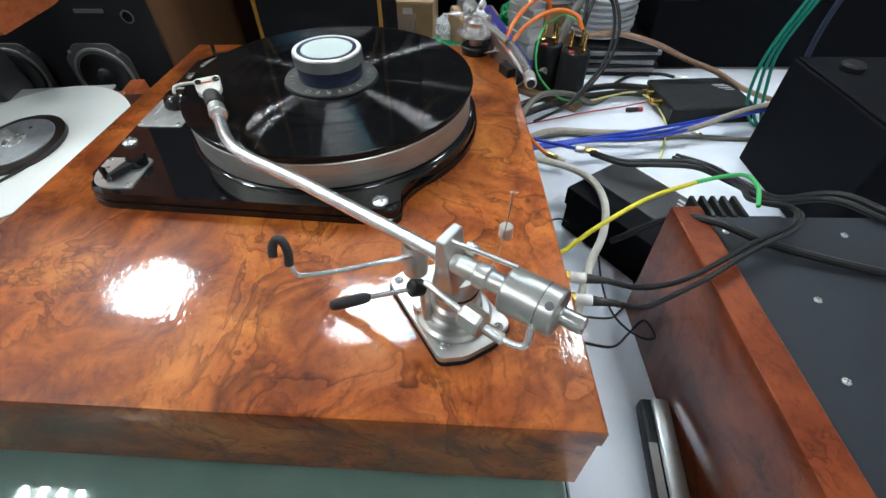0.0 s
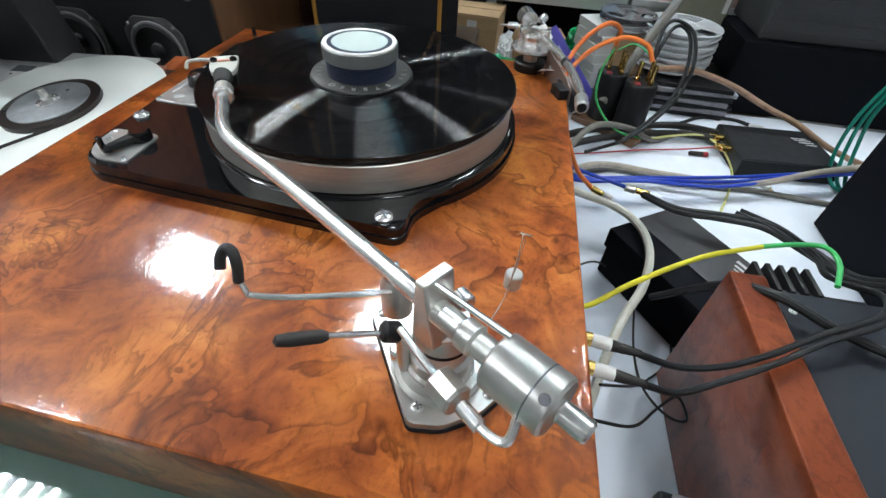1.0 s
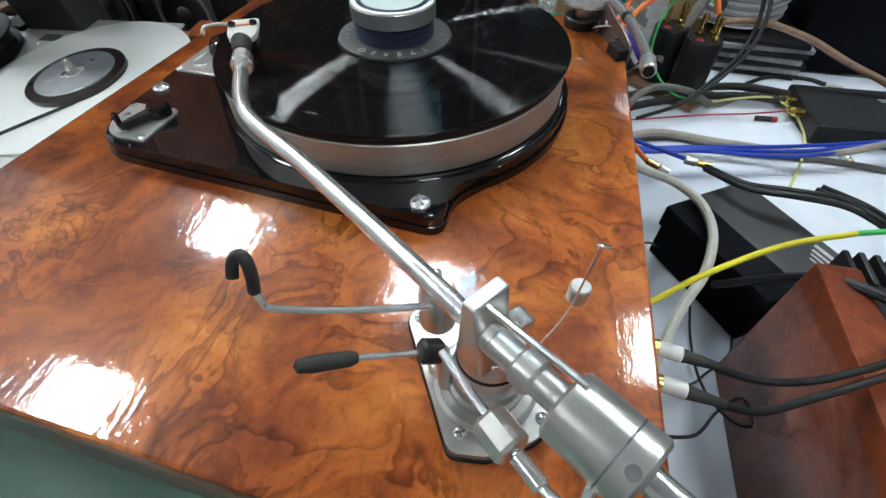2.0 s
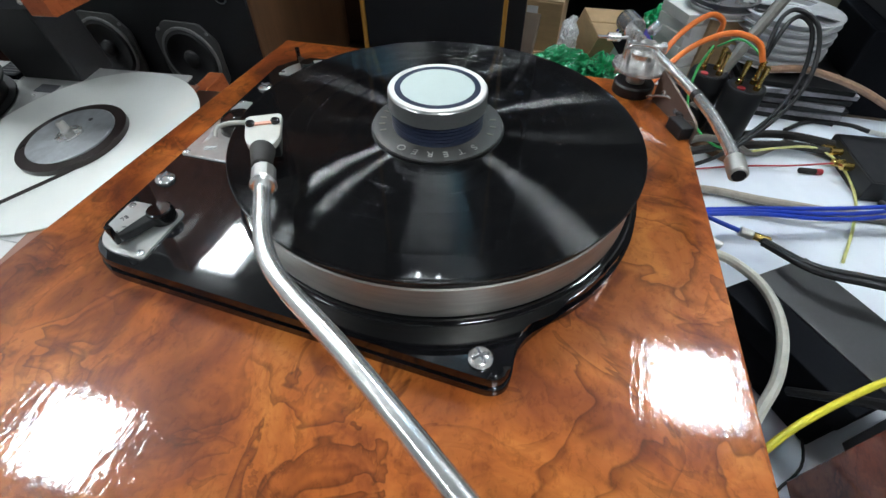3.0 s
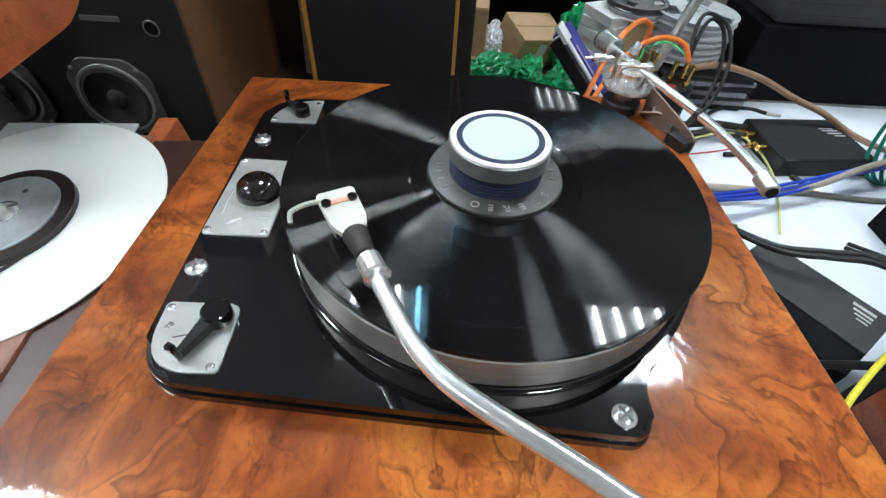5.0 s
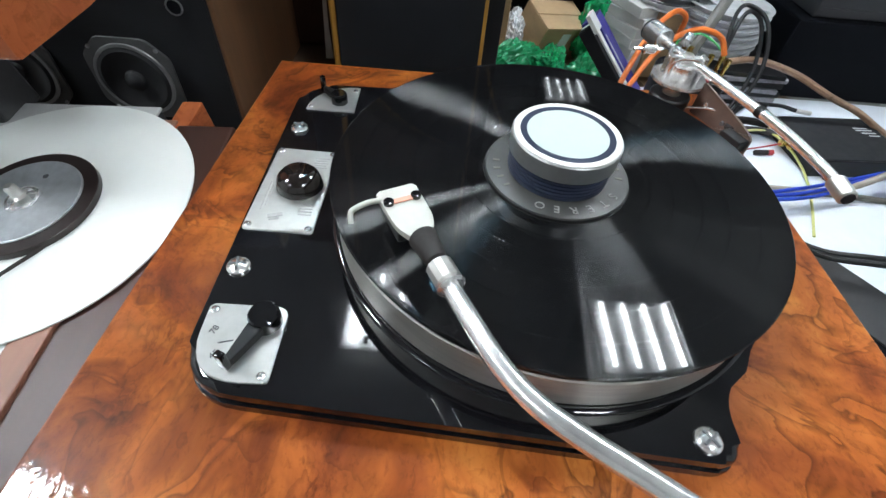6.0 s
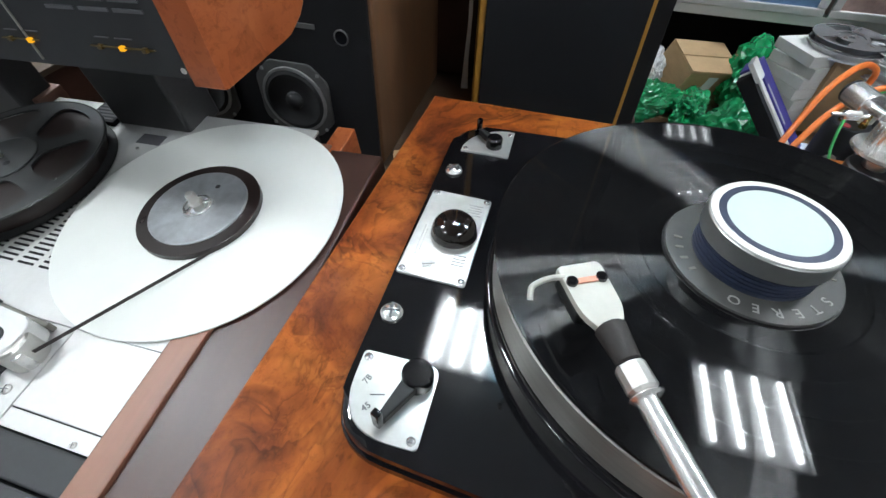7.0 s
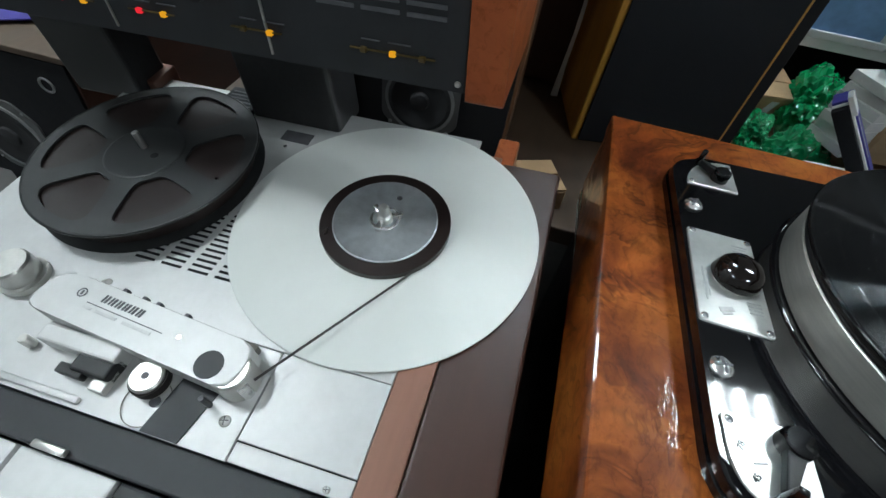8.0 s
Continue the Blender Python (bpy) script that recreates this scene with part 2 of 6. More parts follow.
BLUECABLE = plain("blue_cable", (0.015, 0.05, 0.42), 0.4, 0, 80, 0.2, 0.05)
ORANGECABLE = plain("orange_cable", (0.72, 0.17, 0.025), 0.4, 0, 80, 0.15, 0.05)
TEALCABLE = plain("teal_cable", (0.01, 0.20, 0.14), 0.4, 0, 80, 0.2, 0.05)
YELLOWCABLE = plain("yellow_cable", (0.62, 0.56, 0.03), 0.45, 0, 80, 0.15, 0.05)
GREENCABLE = plain("green_cable", (0.05, 0.40, 0.10), 0.45, 0, 80, 0.15, 0.05)
PALEYELLOW = plain("pale_yellow_wire", (0.60, 0.60, 0.22), 0.45, 0, 80, 0.15, 0.05)
WHITECABLE = plain("ivory_cable", (0.62, 0.60, 0.52), 0.5, 0, 80, 0.12, 0.05)
TANCABLE = plain("clear_copper_cable", (0.33, 0.20, 0.13), 0.3, 0.1, 80, 0.25, 0.05, 0.4)
GREYCABLE = plain("grey_cable", (0.15, 0.14, 0.12), 0.5, 0, 80, 0.2, 0.05)
BEIGECABLE = plain("beige_cable", (0.36, 0.32, 0.26), 0.5, 0, 80, 0.2, 0.05)
BLACKCABLE = plain("black_cable", (0.010, 0.010, 0.011), 0.5, 0, 80, 0.2, 0.05, 0.0, None, 0.3)
REDWIRE = plain("red_wire", (0.38, 0.03, 0.04), 0.5, 0, 80, 0.2, 0.05)
WALLPAINT = plain("grey_wall_paint", (0.34, 0.34, 0.34), 0.8, 0, 3, 0.08, 0.1)
CEILPAINT = plain("grey_ceiling_board", (0.26, 0.26, 0.26), 0.85, 0, 4, 0.05, 0.1)
FLOORTILE = plain("grey_floor_tile", (0.12, 0.115, 0.11), 0.4, 0, 4, 0.15, 0.05)
BENCHWOOD = plain("worn_bench_wood", (0.075, 0.048, 0.03), 0.6, 0, 10, 0.35, 0.1, 0, (1, 0.2, 1))
OLIVE = plain("olive_grey_card", (0.24, 0.24, 0.18), 0.6, 0, 18, 0.12, 0.06)
BLUEPLASTIC = plain("blue_drawer_plastic", (0.20, 0.36, 0.62), 0.4, 0, 9, 0.25, 0.05, 0.3)
PINKPLASTIC = plain("pink_drawer_contents", (0.60, 0.42, 0.38), 0.5, 0, 16, 0.35, 0.05, 0.3)
SHELFWHITE = plain("white_shelf_plastic", (0.66, 0.67, 0.68), 0.45, 0, 9, 0.1, 0.04)
CONE = plain("black_cone_paper", (0.018, 0.018, 0.02), 0.65, 0, 50, 0.3, 0.15)
DRIVERRIM = plain("grey_cast_driver_frame", (0.34, 0.34, 0.34), 0.4, 0.5, 40, 0.2, 0.08)
PALESHELF = plain("pale_greenish_board", (0.42, 0.50, 0.46), 0.5, 0, 12, 0.12, 0.05)
GLASS, _nt, _b = shader("greenish_glass")
_b.inputs["Base Color"].default_value = (0.78, 0.9, 0.86, 1)
_b.inputs["Roughness"].default_value, _b.inputs["Transmission Weight"].default_value = 0.03, 1.0
TUBE = glow("lit_fluorescent_tube", (0.94, 0.975, 1.0), TUBE_POWER)
# power cut so the far light mirrors only faintly in the record
TUBEDIM = glow("dimmed_fluorescent_tube", (0.94, 0.975, 1.0), TUBE_POWER * 0.1)
# power roughly halved to weaken an added fill light, not from tube age
TUBEHALF = glow("half_power_fluorescent_tube", (0.94, 0.975, 1.0), TUBE_POWER * 0.45)
# power raised in the left lights to put more light on the recorder
TUBEBOOST = glow("boosted_fluorescent_tube", (0.94, 0.975, 1.0), TUBE_POWER * 1.6)
TUBEBLUE = glow("bluish_fluorescent_tube", (0.30, 0.72, 1.0), TUBE_POWER * 0.55)
LEDAMBER = glow("amber_indicator", (1.0, 0.45, 0.02), 1.0)
LEDDIM = plain("unlit_amber_key", (0.085, 0.055, 0.01), 0.4, 0, 60, 0.15, 0.03)
SALMON = plain("salmon_strip", (0.55, 0.25, 0.17), 0.45, 0, 60, 0.15, 0.03)
BAKELITE = plain("dark_brown_bakelite", (0.011, 0.008, 0.007), 0.10, 0, 60, 0.4, 0.02, 0.5)
LEDRED = glow("red_indicator", (1.0, 0.03, 0.05), 1.1)
LEDWHITE = glow("white_indicator", (1.0, 1.0, 1.0), 0.9)


# ---- mesh helpers ----
def finish(name, bm, mat, parent=None, label="", smooth=35):
    me = bpy.data.meshes.new(name)
    bmesh.ops.recalc_face_normals(bm, faces=bm.faces[:])
    if smooth:
        for f in bm.faces:
            near = sorted(g.calc_area() for e in f.edges for g in e.link_faces if g is not f)
            f.smooth = not near or f.calc_area() < 5 * near[len(near) // 2]
    soft = [f.smooth for f in bm.faces]
    bm.to_mesh(me)
    bm.free()
    me.materials.append(mat)
    if smooth:
        me.set_sharp_from_angle(angle=radians(smooth))
        me.polygons.foreach_set("use_smooth", soft)
    ob = new(name, me)
    if parent:
        ob.parent = parent
    if label:
        ob["label"] = label
    return ob


def part(name, bm, mat, parent, label="", smooth=35):
    return finish(name, bm, mat, parent, label, smooth)


def thing(name, label, category, m=None, group="", kind=""):
    ob = new(name)
    ob.empty_display_size = 0.02
    if m is not None:
        ob.matrix_basis = m
    return tagged(ob, label, category, group, kind)


def box(bm, x0, x1, y0, y1, z0, z1, bevel=0.0, segs=2, m=None):
    v = [bm.verts.new((x, y, z)) for z in (z0, z1) for x, y in ((x0, y0), (x1, y0), (x1, y1), (x0, y1))]
    fs = [bm.faces.new([v[i] for i in q]) for q in ((3, 2, 1, 0), (4, 5, 6, 7), (0, 1, 5, 4), (1, 2, 6, 5), (2, 3, 7, 6), (3, 0, 4, 7))]
    geo = v
    if bevel:
        edges = list({e for f in fs for e in f.edges})
        r = bmesh.ops.bevel(bm, geom=edges, offset=bevel, segments=segs, profile=0.5, affect="EDGES")
        geo = list({q for f in r["faces"] for q in f.verts} | {q for q in v if q.is_valid})
    if m is not None:
        bmesh.ops.transform(bm, matrix=m, verts=geo)
    return bm


def boxbm(*a, **k):
    return box(bmesh.new(), *a, **k)


def lathe(profile, seg=48, m=None, bm=None):
    """Turn a profile of (radius, height) round the z axis."""
    bm = bm or bmesh.new()
    rings, made = [], []
    for r, z in profile:
        if r < 1e-6:
            rings.append([bm.verts.new((0, 0, z))])
        else:
            rings.append([bm.verts.new((r * math.cos(2 * math.pi * i / seg), r * math.sin(2 * math.pi * i / seg), z)) for i in range(seg)])
        made += rings[-1]
    for a, b in zip(rings, rings[1:]):
        for i in range(seg):
            j = (i + 1) % seg
            if len(a) == 1 and len(b) > 1:
                bm.faces.new((a[0], b[i], b[j]))
            elif len(b) == 1 and len(a) > 1:
                bm.faces.new((a[i], a[j], b[0]))
            elif len(a) > 1:
                bm.faces.new((a[i], a[j], b[j], b[i]))
    if m is not None:
        bmesh.ops.transform(bm, matrix=m, verts=made)
    return bm


def disc(r, z0, z1, seg=48, edge=0.0006, m=None, bm=None):
    return lathe([(0, z0), (r - edge, z0), (r, z0 + edge), (r, z1 - edge), (r - edge, z1), (0, z1)], seg, m, bm)


def ringbody(r0, r1, z0, z1, seg=64, m=None, bm=None):
    e = min(0.0006, (z1 - z0) / 3)
    return lathe([(r0, z0), (r1 - e, z0), (r1, z0 + e), (r1, z1 - e), (r1 - e, z1), (r0, z1), (r0, z0)], seg, m, bm)


def between(a, b):
    """The pose that takes the z axis from a towards b."""
    a, b = Vector(a), Vector(b)
    return Matrix.Translation(a) @ (b - a).to_track_quat("Z", "Y").to_matrix().to_4x4()


def rod(a, b, r, seg=16, bm=None, r2=None, edge=None):
    n = (Vector(b) - Vector(a)).length
    r2 = r if r2 is None else r2
    e = min(r, r2) * 0.18 if edge is None else edge
    return lathe([(0, 0), (r - e, 0), (r, e), (r2, n - e), (r2 - e, n), (0, n)], seg, between(a, b), bm)


def smoothed(pts, steps=6):
    p = [Vector(q) for q in pts]
    p = [p[0] * 2 - p[1]] + p + [p[-1] * 2 - p[-2]]
    out = []
    for i in range(1, len(p) - 2):
        for k in range(steps):
            t = k / steps
            out.append(0.5 * (2 * p[i] + (p[i + 1] - p[i - 1]) * t + (2 * p[i - 1] - 5 * p[i] + 4 * p[i + 1] - p[i + 2]) * t * t
                              + (3 * p[i] - 3 * p[i + 1] + p[i + 2] - p[i - 1]) * t ** 3))
    return out + [p[-2]]


def tube(pts, r, seg=10, steps=6, bm=None):
    """A round bar or cable along a smooth line through the points."""
    bm = bm or bmesh.new()
    line = smoothed(pts, steps) if steps else [Vector(q) for q in pts]
    side, rings = None, []
    for i, p in enumerate(line):
        d = (line[min(i + 1, len(line) - 1)] - line[max(i - 1, 0)]).normalized()
        if side is None:
            side = d.orthogonal().normalized()
        side = (side - d * side.dot(d)).normalized()
        up = d.cross(side)
        rings.append([bm.verts.new(p + r * (math.cos(2 * math.pi * k / seg) * side + math.sin(2 * math.pi * k / seg) * up)) for k in range(seg)])
    for a, b in zip(rings, rings[1:]):
        for k in range(seg):
            bm.faces.new((a[k], a[(k + 1) % seg], b[(k + 1) % seg], b[k]))
    bm.faces.new(rings[0][::-1])
    bm.faces.new(rings[-1])
    return bm


def prism(poly, z0, z1, bevel=0.0, segs=3, bm=None):
    """An upright body over an outline of (x, y), with its upper edge rounded."""
    bm = bm or bmesh.new()
    lo, hi = [bm.verts.new((x, y, z0)) for x, y in poly], [bm.verts.new((x, y, z1)) for x, y in poly]
    top = bm.faces.new(hi)
    bm.faces.new(lo[::-1])
    n = len(poly)
    for i in range(n):
        bm.faces.new((lo[i], lo[(i + 1) % n], hi[(i + 1) % n], hi[i]))
    if bevel:
        bmesh.ops.bevel(bm, geom=list(top.edges), offset=bevel, segments=segs, profile=0.5, affect="EDGES")
    return bm


def arc(cx, cy, r, a0, a1, n=10):
    return [(cx + r * math.cos(radians(a0 + (a1 - a0) * i / n)), cy + r * math.sin(radians(a0 + (a1 - a0) * i / n))) for i in range(n + 1)]


def rounded(poly, radii, n=6):
    """An outline with each corner rounded by its radius."""
    out = []
    for i, (p, r) in enumerate(zip(poly, radii)):
        p = Vector(p)
        a, b = Vector(poly[i - 1]), Vector(poly[(i + 1) % len(poly)])
        if r <= 0:
            out.append(tuple(p))
            continue
        p0, p1 = p + (a - p).normalized() * r, p + (b - p).normalized() * r
        out += [tuple((1 - t) ** 2 * p0 + 2 * t * (1 - t) * p + t * t * p1) for t in (k / n for k in range(n + 1))]
    return out


def lettering(name, text, size, m, mat, parent, depth=0.0002):
    """Raised letters in the built-in font, as one mesh."""
    cu = bpy.data.curves.new(name, "FONT")
    cu.body, cu.size, cu.extrude, cu.align_x, cu.align_y = text, size, depth, "CENTER", "CENTER"
    tmp = bpy.data.objects.new(name, cu)
    me = bpy.data.meshes.new_from_object(tmp)
    bpy.data.objects.remove(tmp)
    me.transform(m)
    me.materials.clear()
    me.materials.append(mat)
    ob = new(name, me)
    ob.parent = parent
    return ob


def bars(spans, mat, parent, name="print", z=0.0, t=0.0004):
    """Unreadable print as thin raised bars: rows of x, y, length, height, turn."""
    for x, y, w, h, rot in spans:
        part(name, boxbm(-w / 2, w / 2, -h / 2, h / 2, 0, t, m=pose(x, y, z, 0, 0, rot)), mat, parent, "", 0)


def screw(parent, x, y, z, r=0.0065, turn=20, mat=None, name="screw"):
    """A domed screw head with two filed slots crossing."""
    bm = lathe([(0, -0.001), (r, -0.001), (r, r * 0.18), (r * 0.86, r * 0.36), (r * 0.5, r * 0.52), (0, r * 0.56)], 20)
    s = part(name, bm, mat or CHROME, parent, "domed chrome screw head")
    s.location = (x, y, z)
    c = boxbm(-r * 0.72, r * 0.72, -r * 0.09, r * 0.09, r * 0.40, r * 0.585)
    box(c, -r * 0.09, r * 0.09, -r * 0.72, r * 0.72, r * 0.40, r * 0.59)
    q = part("slot", c, INK, s, "", 0)
    q.rotation_euler = (0, 0, radians(turn))
    return s


# ---- the setting ----
def structure(name, bm, mat, label, category):
    return tagged(finish(name, bm, mat, None, "", 0), label, category, "", "structure")


RX0, RX1, RY0, RY1 = -2.6, 2.4, -2.6, 4.4
structure("floor", boxbm(RX0, RX1, RY0, RY1, FLOOR - 0.1, FLOOR), FLOORTILE, "grey tiled floor of the workshop room", "floor")
structure("ceiling", boxbm(RX0, RX1, RY0, RY1, CEIL + 0.03, CEIL + 0.13), CEILPAINT, "grey board ceiling with recessed lights", "ceiling")
structure("wall_north", boxbm(RX0 - 0.1, RX1 + 0.1, RY1, RY1 + 0.1, FLOOR - 0.1, CEIL + 0.13), WALLPAINT, "plain grey painted wall behind the shelves", "wall")
structure("wall_south", boxbm(RX0 - 0.1, RX1 + 0.1, RY0 - 0.1, RY0, FLOOR - 0.1, CEIL + 0.13), WALLPAINT, "plain grey painted wall", "wall")
structure("wall_west", boxbm(RX0 - 0.1, RX0, RY0, RY1, FLOOR - 0.1, CEIL + 0.13), WALLPAINT, "plain grey painted wall", "wall")
structure("wall_east", boxbm(RX1, RX1 + 0.1, RY0, RY1, FLOOR - 0.1, CEIL + 0.13), WALLPAINT, "plain grey painted wall", "wall")


def ceiling_light(cx, cy, blue=False, w=0.40, d=0.36, lit=None):
    t = thing("ceiling_light", "lit recessed ceiling light with four bare tubes", "ceiling light", pose(cx, cy, CEIL), "ceiling lights")
    b = boxbm(-w / 2 - 0.03, w / 2 + 0.03, -d / 2 - 0.03, d / 2 + 0.03, 0.018, 0.028)
    box(b, -w / 2 - 0.03, -w / 2 - 0.015, -d / 2 - 0.03, d / 2 + 0.03, 0.0, 0.018)
    box(b, w / 2 + 0.015, w / 2 + 0.03, -d / 2 - 0.03, d / 2 + 0.03, 0.0, 0.018)
    part("frame", b, SHELFWHITE, t, "white reflector tray", 0)
    for k in range(4):
        x = (k - 1.5) * w / 3.6
        part("tube", rod((x, -d / 2, -0.002), (x, d / 2, -0.002), 0.0124, 10), TUBEBLUE if blue and k == 3 else (lit or TUBE), t,
             "bluish lit tube" if blue and k == 3 else "")
    return t


ceiling_light(-0.25, 1.03, True)
ceiling_light(1.00, 0.94)
ceiling_light(-1.58, 1.18, False, 0.23, 0.32, TUBEBOOST)
ceiling_light(-1.65, 0.03, False, 0.31, 0.32, TUBEBOOST)
ceiling_light(0.97, 3.26, False, 0.32, 0.30, TUBEDIM)
# two unseen fill lights, added behind the camera to brighten fronts and cloth
ceiling_light(-1.62, -1.35, False, 0.40, 0.36, TUBEHALF)
ceiling_light(0.85, -1.15)


# ---- the stand under the record player ----
stand = thing("equipment_stand", "black equipment stand with a glass top under the record player", "stand", pose(-0.02, -0.1, FLOOR))
part("cabinet", boxbm(-0.23, 0.262, -0.20, 0.30, 0.0, 0.8325, 0.006), BLACK, stand)
part("glass_top", boxbm(-0.240, 0.238, -0.62, 0.32, 0.846, 0.8545, 0.002), GLASS, stand, "greenish polished glass sheet")
part("shelf", boxbm(-0.238, 0.236, -0.60, 0.32, 0.833, 0.8455, 0.003), PALESHELF, stand, "pale greenish board under the glass")
part("front_panel", boxbm(-0.23, 0.23, -0.58, -0.56, 0.0, 0.8325, 0.003), BLACK, stand)

# ---- the record player ----
player = thing("record_player", "vintage record player in a lacquered orange burl wood plinth", "record player", pose(0, 0, 0))
PB = -0.095
part("plinth_top", prism(CORNERS, -0.020, 0.0, 0.0022, 2), BURL, player, "glossy orange-brown burl veneer top")


def plinth_board(name, a, b):
    """One upright board under the top's edge from corner a to corner b, set back a little and mitred."""
    mid = Vector((sum(c[0] for c in CORNERS) / 4, sum(c[1] for c in CORNERS) / 4))
    inner = lambda c, k: tuple(mid + (Vector(c) - mid) * k)
    part(name, prism([inner(a, 0.994), inner(b, 0.994), inner(b, 0.925), inner(a, 0.925)], PB, -0.0205), BURL, player, "", 0)


plinth_board("plinth_front", CORNERS[0], CORNERS[1])
plinth_board("plinth_side", CORNERS[1], CORNERS[2])
plinth_board("plinth_back", CORNERS[2], CORNERS[3])
plinth_board("plinth_side", CORNERS[3], CORNERS[0])
part("bottom_board", prism([(x * 0.92, y * 0.92 - 0.004) for x, y in CORNERS], PB, PB + 0.012), BLACK, player, "", 0)

# cast unit plate: straight left part with rounded corners, a foot at the front right, and a round bay for the platter
bay = [(0.1565 * math.cos(radians(a)), 0.1565 * math.sin(radians(a))) for a in range(-50, 92, 6)]
outline = rounded([(-0.2125, -0.150), (0.0835, -0.1760), (0.0835, -0.1430)] + bay + [(-0.06, 0.163), (-0.2125, 0.156)],
                  [0.034, 0.016, 0.012] + [0] * len(bay) + [0, 0.034], 8)
part("unit_plate", prism(outline, 0.006, 0.0170, 0.0045, 4), ENAMEL, player, "gloss black cast unit plate")
cx, cy = -0.06, -0.01
part("plate_skirt", prism([(cx + (x - cx) * 1.008, cy + (y - cy) * 1.008) for x, y in outline], 0.0, 0.0070, 0.0022, 3), ENAMEL, player)
bay_profile = [(0.1, 0.0168)] + [(0.1495 + 0.0045 * math.cos(radians(a)), 0.0168 + 0.0022 * math.sin(radians(a))) for a in range(0, 91, 10)] + [(0.1, 0.0190)]
part("platter_bay", lathe(bay_profile, 128), ENAMEL, player, "raised gloss black ring round the platter", 60)
part("platter", lathe([(0.02, 0.0195), (0.1484, 0.0195), (0.1494, 0.0205), (0.1494, 0.0448), (0.1486, 0.0456), (0.02, 0.0456)], 128), BRUSHED, player, "brushed aluminium platter rim")
part("platter_edge", lathe([(0.02, 0.0458), (0.1476, 0.0458), (0.1488, 0.0464), (0.1488, 0.0480), (0.1476, 0.0488), (0.02, 0.0488)], 128), BLACK, player)
part("platter_mat", lathe([(0, 0.0490), (0.1485, 0.0490), (0.1495, 0.0500), (0.1495, 0.0518), (0.148, 0.0526), (0, 0.0526)], 96), RUBBER, player, "black rubber mat")
for x, y, tn in ((0.066, -0.1635, 35), (-0.2025, -0.070, 10), (-0.2000, 0.082, 60)):
    screw(player, x, y, 0.0172, 0.0072, tn)

# motor plate with its dark knob
mp = part("motor_plate", prism(rounded([(-0.2114, -0.0378), (-0.1632, -0.0392), (-0.1614, 0.0510), (-0.2092, 0.0523)], [0.003] * 4, 3), 0.0165, 0.0185, 0.0005, 1), PLATESILVER, player, "etched silver plate with worn print")
for x, y in ((-0.2077, -0.034), (-0.1665, -0.0355), (-0.2055, 0.0487), (-0.1648, 0.0474)):
    screw(mp, x, y, 0.0185, 0.0026, 30, name="plate_screw")
bars([(-0.2035, -0.004, 0.0012, 0.030, 0), (-0.2012, -0.004, 0.0008, 0.022, 0)]
     + [(-0.172, 0.030 + 0.0028 * k, 0.011 - 0.002 * (k % 2), 0.0009, 0) for k in range(5)] + [(-0.172, -0.022 + 0.003 * k, 0.009, 0.0009, 0) for k in range(4)]
     + [(-0.192, -0.024, 0.010, 0.0035, 18), (-0.192, -0.0275, 0.007, 0.002, 18)], PALEINK, mp, "print", 0.0185)
kn = part("control_knob", lathe([(0, 0.0185), (0.0150, 0.0185), (0.0172, 0.0205), (0.0164, 0.0245), (0.0150, 0.029), (0.0118, 0.0322), (0.006, 0.0338), (0, 0.0340)], 28), BAKELITE, player, "domed dark brown knob", 40)
kn.location = (-0.1815, 0.007, 0)
rim = part("knob_skirt", ringbody(0.0148, 0.0162, 0.0185, 0.0205, 32), SATIN, kn)

# start lever on its rounded silver plate
sp_out = rounded([(-0.2072, -0.1465), (-0.1630, -0.1465), (-0.1630, -0.0990), (-0.2085, -0.0990)], [0.029, 0.003, 0.007, 0.003], 8)
sp = part("start_plate", prism(sp_out, 0.0165, 0.0185, 0.0005, 1), PLATESILVER, player, "rounded silver plate marked with speeds")
for x, y in ((-0.2047, -0.1032), (-0.1672, -0.1425)):
    screw(sp, x, y, 0.0185, 0.0026, 40, name="plate_screw")
lettering("speed_mark", "78", 0.0052, pose(-0.2005, -0.1165, 0.0187, 0, 0, 70), INK, sp)
lettering("speed_mark", "45", 0.0052, pose(-0.1955, -0.1315, 0.0187, 0, 0, 55), INK, sp)
bars([(-0.192, -0.1235, 0.008, 0.0006, 15), (-0.186, -0.1365, 0.007, 0.0006, 40)], INK, sp, "print", 0.0185)


def pointer(parent, x, y, ang, length, scale=1.0):
    """A black lever: a round hub and a tapering arm whose end is turned up."""
    z = 0.0185
    h = part("lever_hub", lathe([(0, z), (0.0092 * scale, z), (0.0090 * scale, z + 0.0072), (0.0086 * scale, z + 0.0086), (0.0076 * scale, z + 0.0094), (0, z + 0.0094)], 24), ENAMEL, parent, "gloss black lever hub")
    h.matrix_basis = pose(x, y, 0)
    bm = prism(rounded([(0.002, -0.0055 * scale), (length, -0.0022 * scale), (length, 0.0022 * scale), (0.002, 0.0055 * scale)], [0.001, 0.002, 0.002, 0.001], 3), z + 0.002, z + 0.0075, 0.001, 2)
    l = part("lever_arm", bm, BLACK, h, "black lever arm with upturned tip")
    l.matrix_basis = pose(0, 0, 0, 0, 0, ang)
    tip = part("lever_tip", boxbm(length - 0.0010, length + 0.0030, -0.0026 * scale, 0.0024 * scale, z + 0.002, z + 0.0165, 0.0008), ENAMEL, h)
    tip.matrix_basis = pose(0, 0, 0, 0, 0, ang)
    return h


